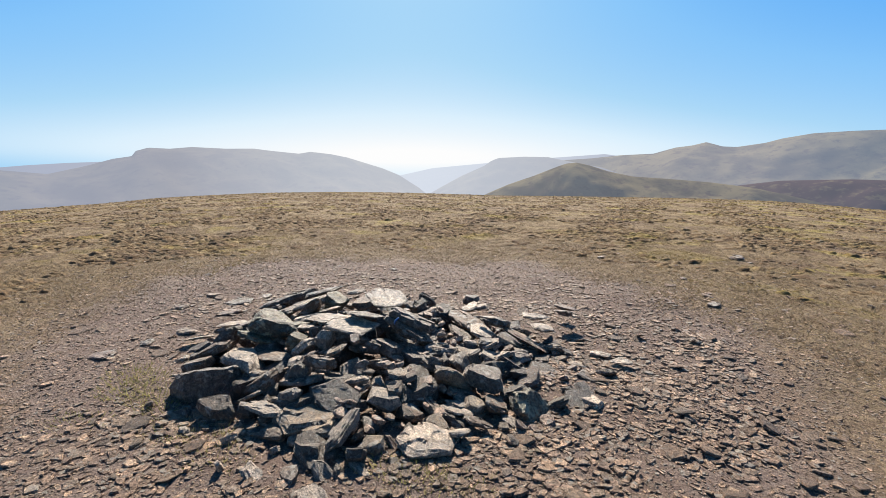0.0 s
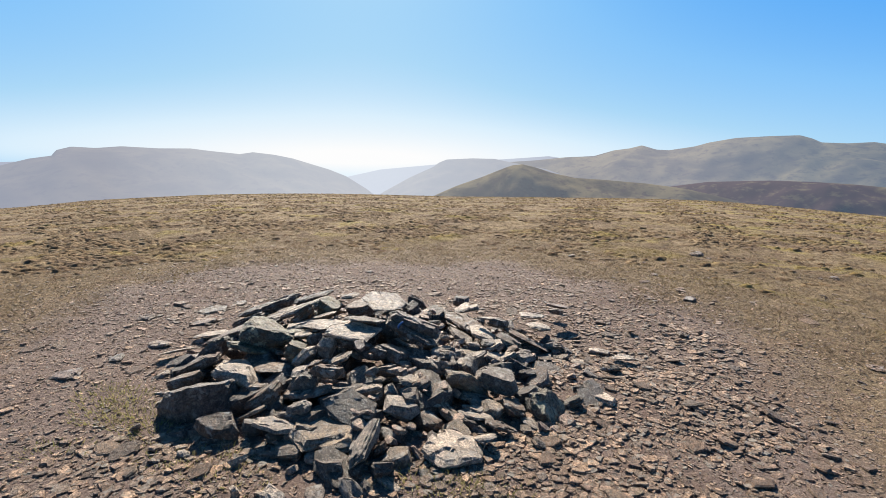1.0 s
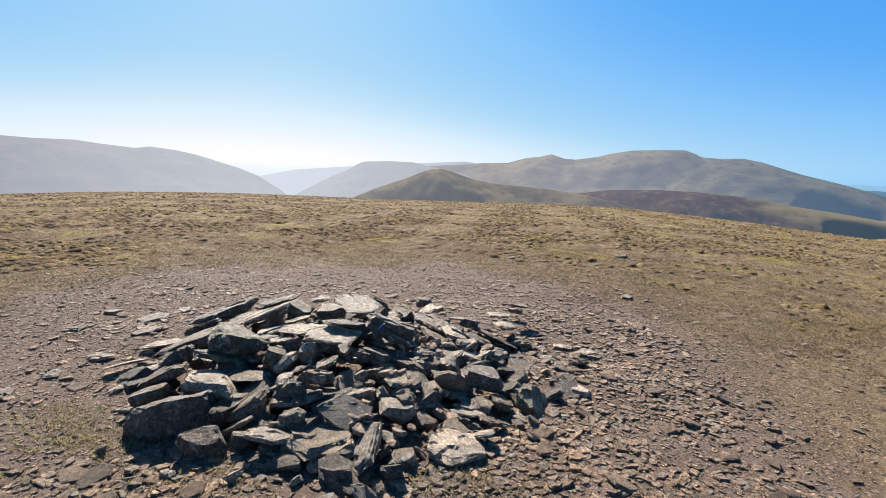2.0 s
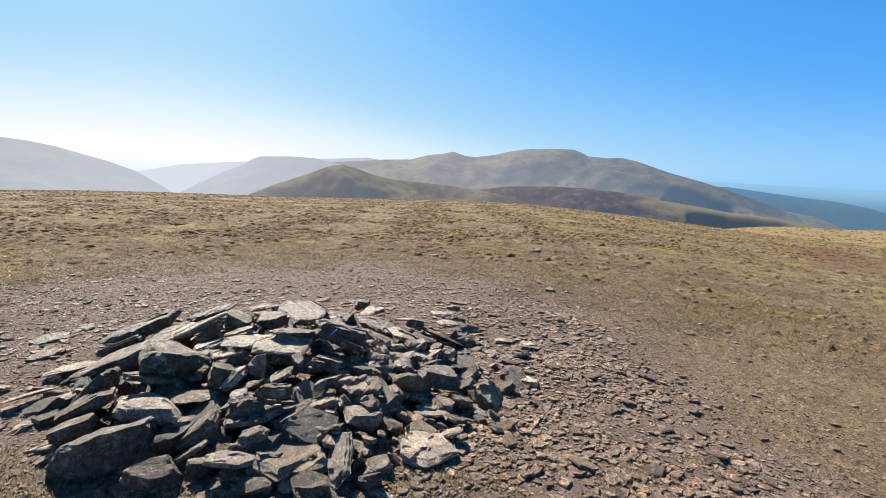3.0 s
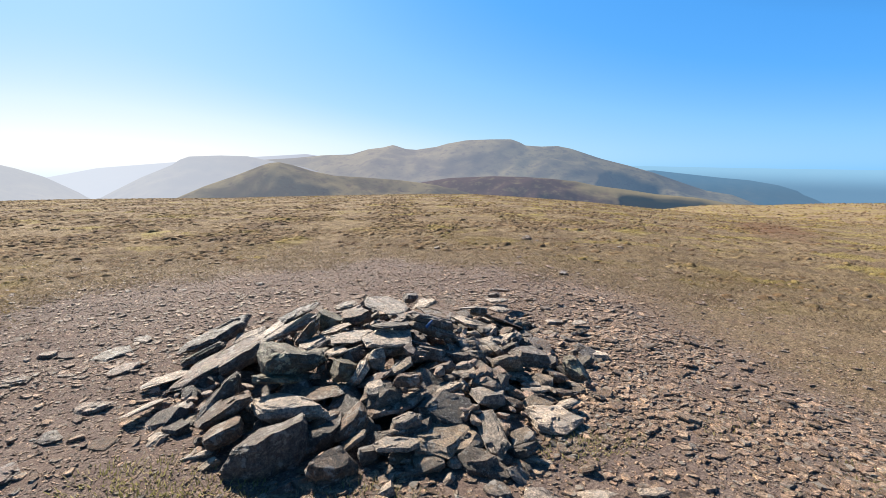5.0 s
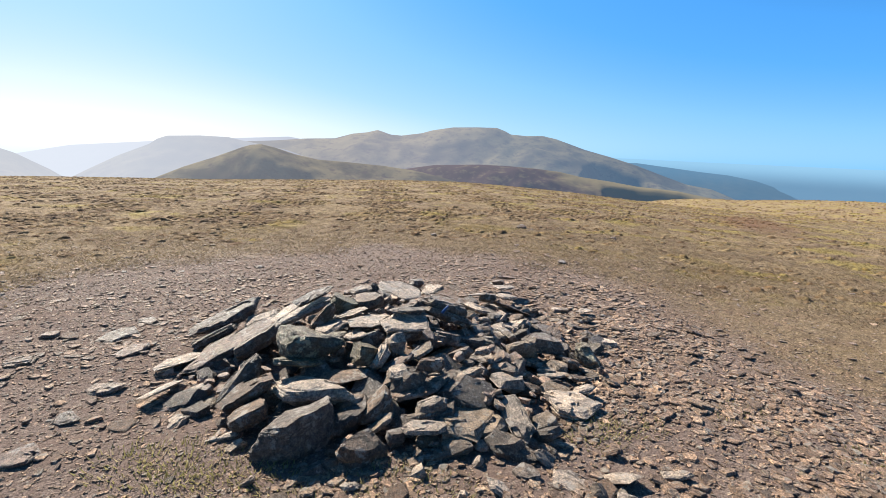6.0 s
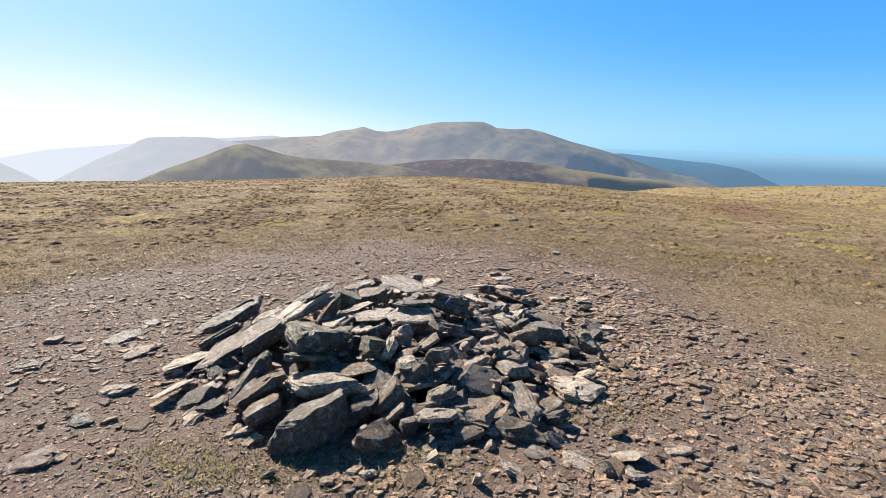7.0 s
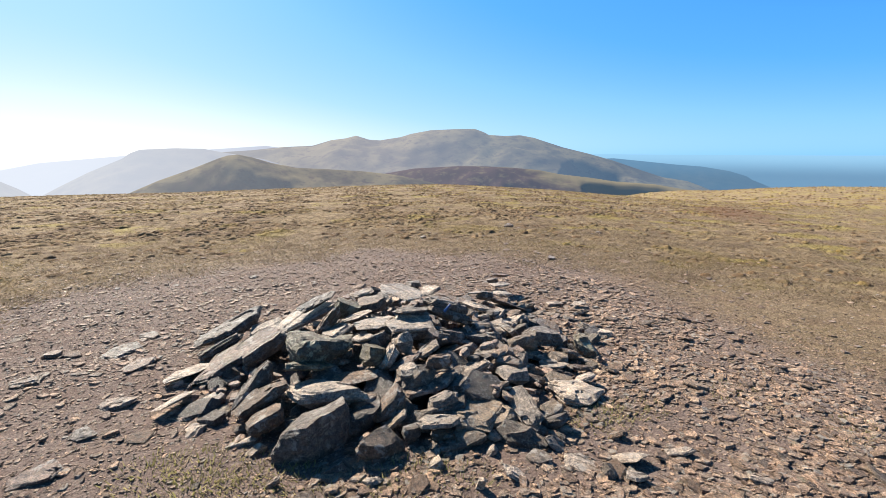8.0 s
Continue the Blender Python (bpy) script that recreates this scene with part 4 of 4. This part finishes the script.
# ---------------------------------------------------------------- grass
def grass_material(name, tones):
    m, n, links, bsdf = mat(name, 0.8)
    rnd = n.new("ShaderNodeNewGeometry").outputs["Random Per Island"]
    pos = n.new("ShaderNodeNewGeometry").outputs["Position"]
    c = ramp(n, links, rnd, tones)
    big = noise_tex(n, links, pos, 0.35, 5.0, 0.6)
    c = mix(n, links, calc(n, links, "MULTIPLY", span(n, links, big, 0.53, 0.66), 0.6), c, (0.36, 0.28, 0.09))
    mid = noise_tex(n, links, pos, 1.6, 6.0, 0.65)
    c = mix(n, links, calc(n, links, "MULTIPLY", span(n, links, mid, 0.55, 0.7), 0.5), c, (0.20, 0.13, 0.075))
    fresh = span(n, links, noise_tex(n, links, pos, 0.7, 5.0, 0.6, 0.5), 0.56, 0.66)
    c = mix(n, links, calc(n, links, "MULTIPLY", fresh, 0.45), c, (0.46, 0.385, 0.15))
    c = paint(n, links, bsdf, c, (0.50, 0.47, 0.48))
    tr = n.new("ShaderNodeBsdfTranslucent")
    links.new(c, tr.inputs["Color"])
    ms = n.new("ShaderNodeMixShader")
    ms.inputs["Fac"].default_value = 0.5
    links.new(bsdf.outputs["BSDF"], ms.inputs[1])
    links.new(tr.outputs["BSDF"], ms.inputs[2])
    links.new(ms.outputs["Shader"], n["Material Output"].inputs["Surface"])
    return m


GRASS = grass_material("dry_grass", [(0.0, (0.30, 0.225, 0.14)), (0.4, (0.42, 0.335, 0.21)), (0.8, (0.55, 0.46, 0.315)), (1.0, (0.38, 0.32, 0.165))])


def bare(x, y):
    """How bare the ground is: 1 on trodden stones, 0 in closed turf."""
    return 1 - smooth01((0.25 - stony(x, y) + 0.5 * wavy(x, y, 2.2, 41)) / 0.8)


def blades(name, label, count, rmin, rmax, power, height, width, spread, per, seed):
    """Tufts of flat blades, thinning out with distance."""
    rs = np.random.RandomState(seed)
    az = np.radians(rs.uniform(-62, 95, count))
    r = rmin * (rmax / rmin) ** (rs.uniform(0, 1, count) ** power)
    x, y = CX + r * np.sin(az), CY + r * np.cos(az)
    keep = rs.uniform(0, 1, count) > bare(x, y)
    x, y, r = x[keep], y[keep], r[keep]
    n = len(x)
    X, Y = np.repeat(x, per), np.repeat(y, per)
    S = np.repeat(rs.uniform(0.6, 1.3, n), per)
    a = rs.uniform(0, 6.283, n * per)
    q = rs.uniform(0, 1, n * per) ** 0.5 * spread * S
    bx, by = X + q * np.cos(a), Y + q * np.sin(a)
    bz = ground_z(bx, by) - 0.004
    h = height * S * rs.uniform(0.5, 1.1, n * per)
    lean = a + rs.normal(0, 0.7, n * per)
    out = h * rs.uniform(0.8, 2.4, n * per)
    side = rs.uniform(0, 6.283, n * per)
    w = width * rs.uniform(0.6, 1.3, n * per)
    v = np.empty((n * per, 3, 3))
    v[:, 0] = np.stack([bx - w * np.cos(side), by - w * np.sin(side), bz], 1)
    v[:, 1] = np.stack([bx + w * np.cos(side), by + w * np.sin(side), bz], 1)
    v[:, 2] = np.stack([bx + out * np.cos(lean), by + out * np.sin(lean), bz + h], 1)
    me = bpy.data.meshes.new(name)
    k = n * per
    me.vertices.add(3 * k)
    me.vertices.foreach_set("co", v.ravel())
    me.loops.add(3 * k)
    me.loops.foreach_set("vertex_index", np.arange(3 * k))
    me.polygons.add(k)
    me.polygons.foreach_set("loop_start", np.arange(0, 3 * k, 3))
    me.materials.append(GRASS)
    me.update(calc_edges=True)
    me.validate()
    return tagged(new(name, me), label, "grass", kind="stuff")


blades("grass", "short dry tan grass tufts on moorland turf", 34000, 6.0, 48.0, 0.75, 0.034, 0.010, 0.17, 14, 51)
blades("turf_blades", "sparse straw-coloured grass blades on stony ground", 150000, 1.8, 12.0, 0.62, 0.011, 0.0018, 0.05, 7, 52)
blades("coarse_grass", "thin olive-tan grass clumps on stony soil", 40000, 2.0, 11.0, 0.6, 0.017, 0.0035, 0.055, 7, 53)


def hummocks(name, label, count, seed, rmin=6.0, rmax=60.0, a0=-62, a1=95, big=1.0):
    """Low grassy hummocks of the turf: small uneven domes, thick where the turf is closed."""
    rs = np.random.RandomState(seed)
    az = np.radians(rs.uniform(a0, a1, count))
    r = rmin * (rmax / rmin) ** (rs.uniform(0, 1, count) ** 0.7)
    x, y = CX + r * np.sin(az), CY + r * np.cos(az)
    thick = smooth01(0.6 + 0.9 * wavy(x, y, 4.0, 61)) * smooth01((-0.9 - stony(x, y)) / 3.0) * (1 - 0.85 * smooth01((x - 1) / 3) * smooth01((10.5 - y) / 3))
    keep = rs.uniform(0, 1, count) < thick
    x, y = x[keep], y[keep]
    n = len(x)
    z = ground_z(x, y)
    k = 7
    a = np.linspace(0, 6.283, k, endpoint=False) + rs.uniform(0, 6.283, (n, 1)) + rs.uniform(-0.3, 0.3, (n, k))
    size = big * (rs.uniform(0.035, 0.07, n) + 0.06 * rs.uniform(0, 1, n) ** 4)
    high = size * rs.uniform(0.25, 0.6, n)
    rings = []
    for f, h in ((1.0, -0.12), (0.6, 0.6)):
        rad = size[:, None] * f * rs.uniform(0.55, 1.35, (n, k))
        rings.append(np.stack([x[:, None] + rad * np.cos(a) * 1.25, y[:, None] + rad * np.sin(a), z[:, None] + high[:, None] * h * rs.uniform(0.5, 1.5, (n, k))], 2))
    top = np.stack([x + size * rs.uniform(-0.25, 0.25, n), y + size * rs.uniform(-0.25, 0.25, n), z + high], 1)[:, None]
    v = np.concatenate(rings + [top], 1).reshape(-1, 3)
    one = [(i, (i + 1) % k, k + (i + 1) % k, k + i) for i in range(k)]
    cap = [(k + i, k + (i + 1) % k, 2 * k) for i in range(k)]
    faces = [tuple(i + b for i in f) for b in range(0, n * (2 * k + 1), 2 * k + 1) for f in one + cap]
    return tagged(mesh_ob(name, v, faces, TUFTY), label, "turf", kind="stuff")


hummocks("turf_hummocks", "low brown and tan moor grass hummocks", 90000, 71)
hummocks("far_turf_hummocks", "low tan grass hummocks on the far rise", 6000, 72, 42.0, 112.0, 54, 98, 2.2)


# ---------------------------------------------------------------- stones lying on the turf
def loose_rock(x, y, l, w, h, yaw, seed, tone=None, label="small dark slate rock lying on the turf"):
    ob = new("rock", rock_mesh("rock", l * 0.9, w, h * 0.7, seed, tone or RUSTY, 3))
    ob.matrix_basis = pose(x, y, float(ground_z(x, y)) + h * 0.2, 4, -5, yaw)
    return tagged(ob, label, "rock", "loose rocks round the cairn")


loose_rock(5.3, 8.75, 0.34, 0.2, 0.12, 10, 501)
loose_rock(3.3, 5.75, 0.20, 0.14, 0.08, 40, 502)
loose_rock(3.95, 3.85, 0.16, 0.12, 0.06, -20, 503)
loose_rock(2.77, 8.74, 0.14, 0.12, 0.08, 0, 504)
loose_rock(-1.0, 7.55, 0.14, 0.10, 0.05, 15, 505)
loose_rock(2.45, 4.5, 0.16, 0.13, 0.07, 70, 506)
loose_rock(3.5, 7.02, 0.14, 0.1, 0.05, 25, 507)
loose_rock(-3.3, 5.3, 0.24, 0.14, 0.06, -15, 508)
loose_rock(-3.15, 5.8, 0.16, 0.12, 0.08, 35, 509)
loose_rock(6.8, 7.25, 0.2, 0.15, 0.07, 5, 510)
for i, (x, y, l) in enumerate(((-2.69, 5.55, 0.42), (-2.58, 5.1, 0.3), (-3.15, 3.88, 0.28), (-2.76, 4.52, 0.26), (-2.44, 5.82, 0.24), (-2.95, 4.2, 0.2))):
    loose_rock(x, y, l, l * 0.6, 0.055, 20 - 17 * i, 520 + i, SLATE, "flat grey slate half sunk in the gravel")


# ---------------------------------------------------------------- tufts at the foot of the cairn and a scrap of litter
def tufts(places, seed):
    rs = np.random.RandomState(seed)
    v, f = [], []
    for x, y in places:
        for i in range(90):
            a, q = rs.uniform(0, 6.283), 0.15 * rs.uniform() ** 0.6
            bx, by = x + q * math.cos(a) * 1.5, y + q * math.sin(a)
            z = float(ground_z(bx, by)) - 0.003
            h, w, t = rs.uniform(0.015, 0.04), 0.005, rs.uniform(0, 6.283)
            o = h * rs.uniform(0.2, 1.2)
            b = len(v)
            v += [(bx - w * math.cos(t), by - w * math.sin(t), z), (bx + w * math.cos(t), by + w * math.sin(t), z), (bx + o * math.cos(a), by + o * math.sin(a), z + h)]
            f.append((b, b + 1, b + 2))
    return tagged(mesh_ob("grass_tufts", v, f, GREEN_GRASS, smooth=False), "small green and straw grass tufts beside the stones", "grass", kind="stuff")


GREEN_GRASS = grass_material("green_grass", [(0.0, (0.34, 0.34, 0.12)), (0.5, (0.52, 0.49, 0.2)), (1.0, (0.70, 0.61, 0.36))])
tufts([(-2.40, 3.38), (-2.12, 3.12), (-2.28, 3.22), (-2.5, 3.25), (-2.0, 2.98), (-0.2, 2.42), (-0.35, 2.5), (-1.35, 2.45), (-1.9, 2.75), (-2.65, 3.5), (-2.65, 3.59), (-2.41, 3.48), (-2.5, 3.27), (-2.17, 3.14), (-1.5, 2.67), (-1.61, 2.66), (-0.22, 2.35), (-0.03, 2.34), (0.14, 2.3), (0.91, 2.02), (1.01, 1.32), (-2.52, 2.84)], 900)

m, n, links, bsdf = mat("blue_plastic", 0.35)
c = mix(n, links, noise_tex(n, links, n.new("ShaderNodeTexCoord").outputs["Object"], 60.0), (0.02, 0.06, 0.17), (0.04, 0.10, 0.24))
links.new(c, bsdf.inputs["Base Color"])
v, f = [], []
for i in range(9):                                # a curled strip, 11 cm long
    u = i / 8
    for side in (0, 1):
        for up in (0.0, 0.0025):
            v.append((-0.055 + 0.11 * u, (side - 0.5) * (0.035 - 0.015 * u), 0.022 * math.sin(u * 2.6) + up))
for i in range(8):
    b = 4 * i
    f += [(b, b + 4, b + 6, b + 2), (b + 1, b + 3, b + 7, b + 5), (b, b + 1, b + 5, b + 4), (b + 2, b + 6, b + 7, b + 3)]
f += [(0, 2, 3, 1), (32, 33, 35, 34)]
scrap = mesh_ob("plastic_scrap", v, f, m)
scrap.matrix_basis = pose(-0.44, 3.765, 0.475, 62, -48, -22) @ Matrix.Scale(0.75, 4)
tagged(scrap, "small curled scrap of blue plastic between slabs", "litter")
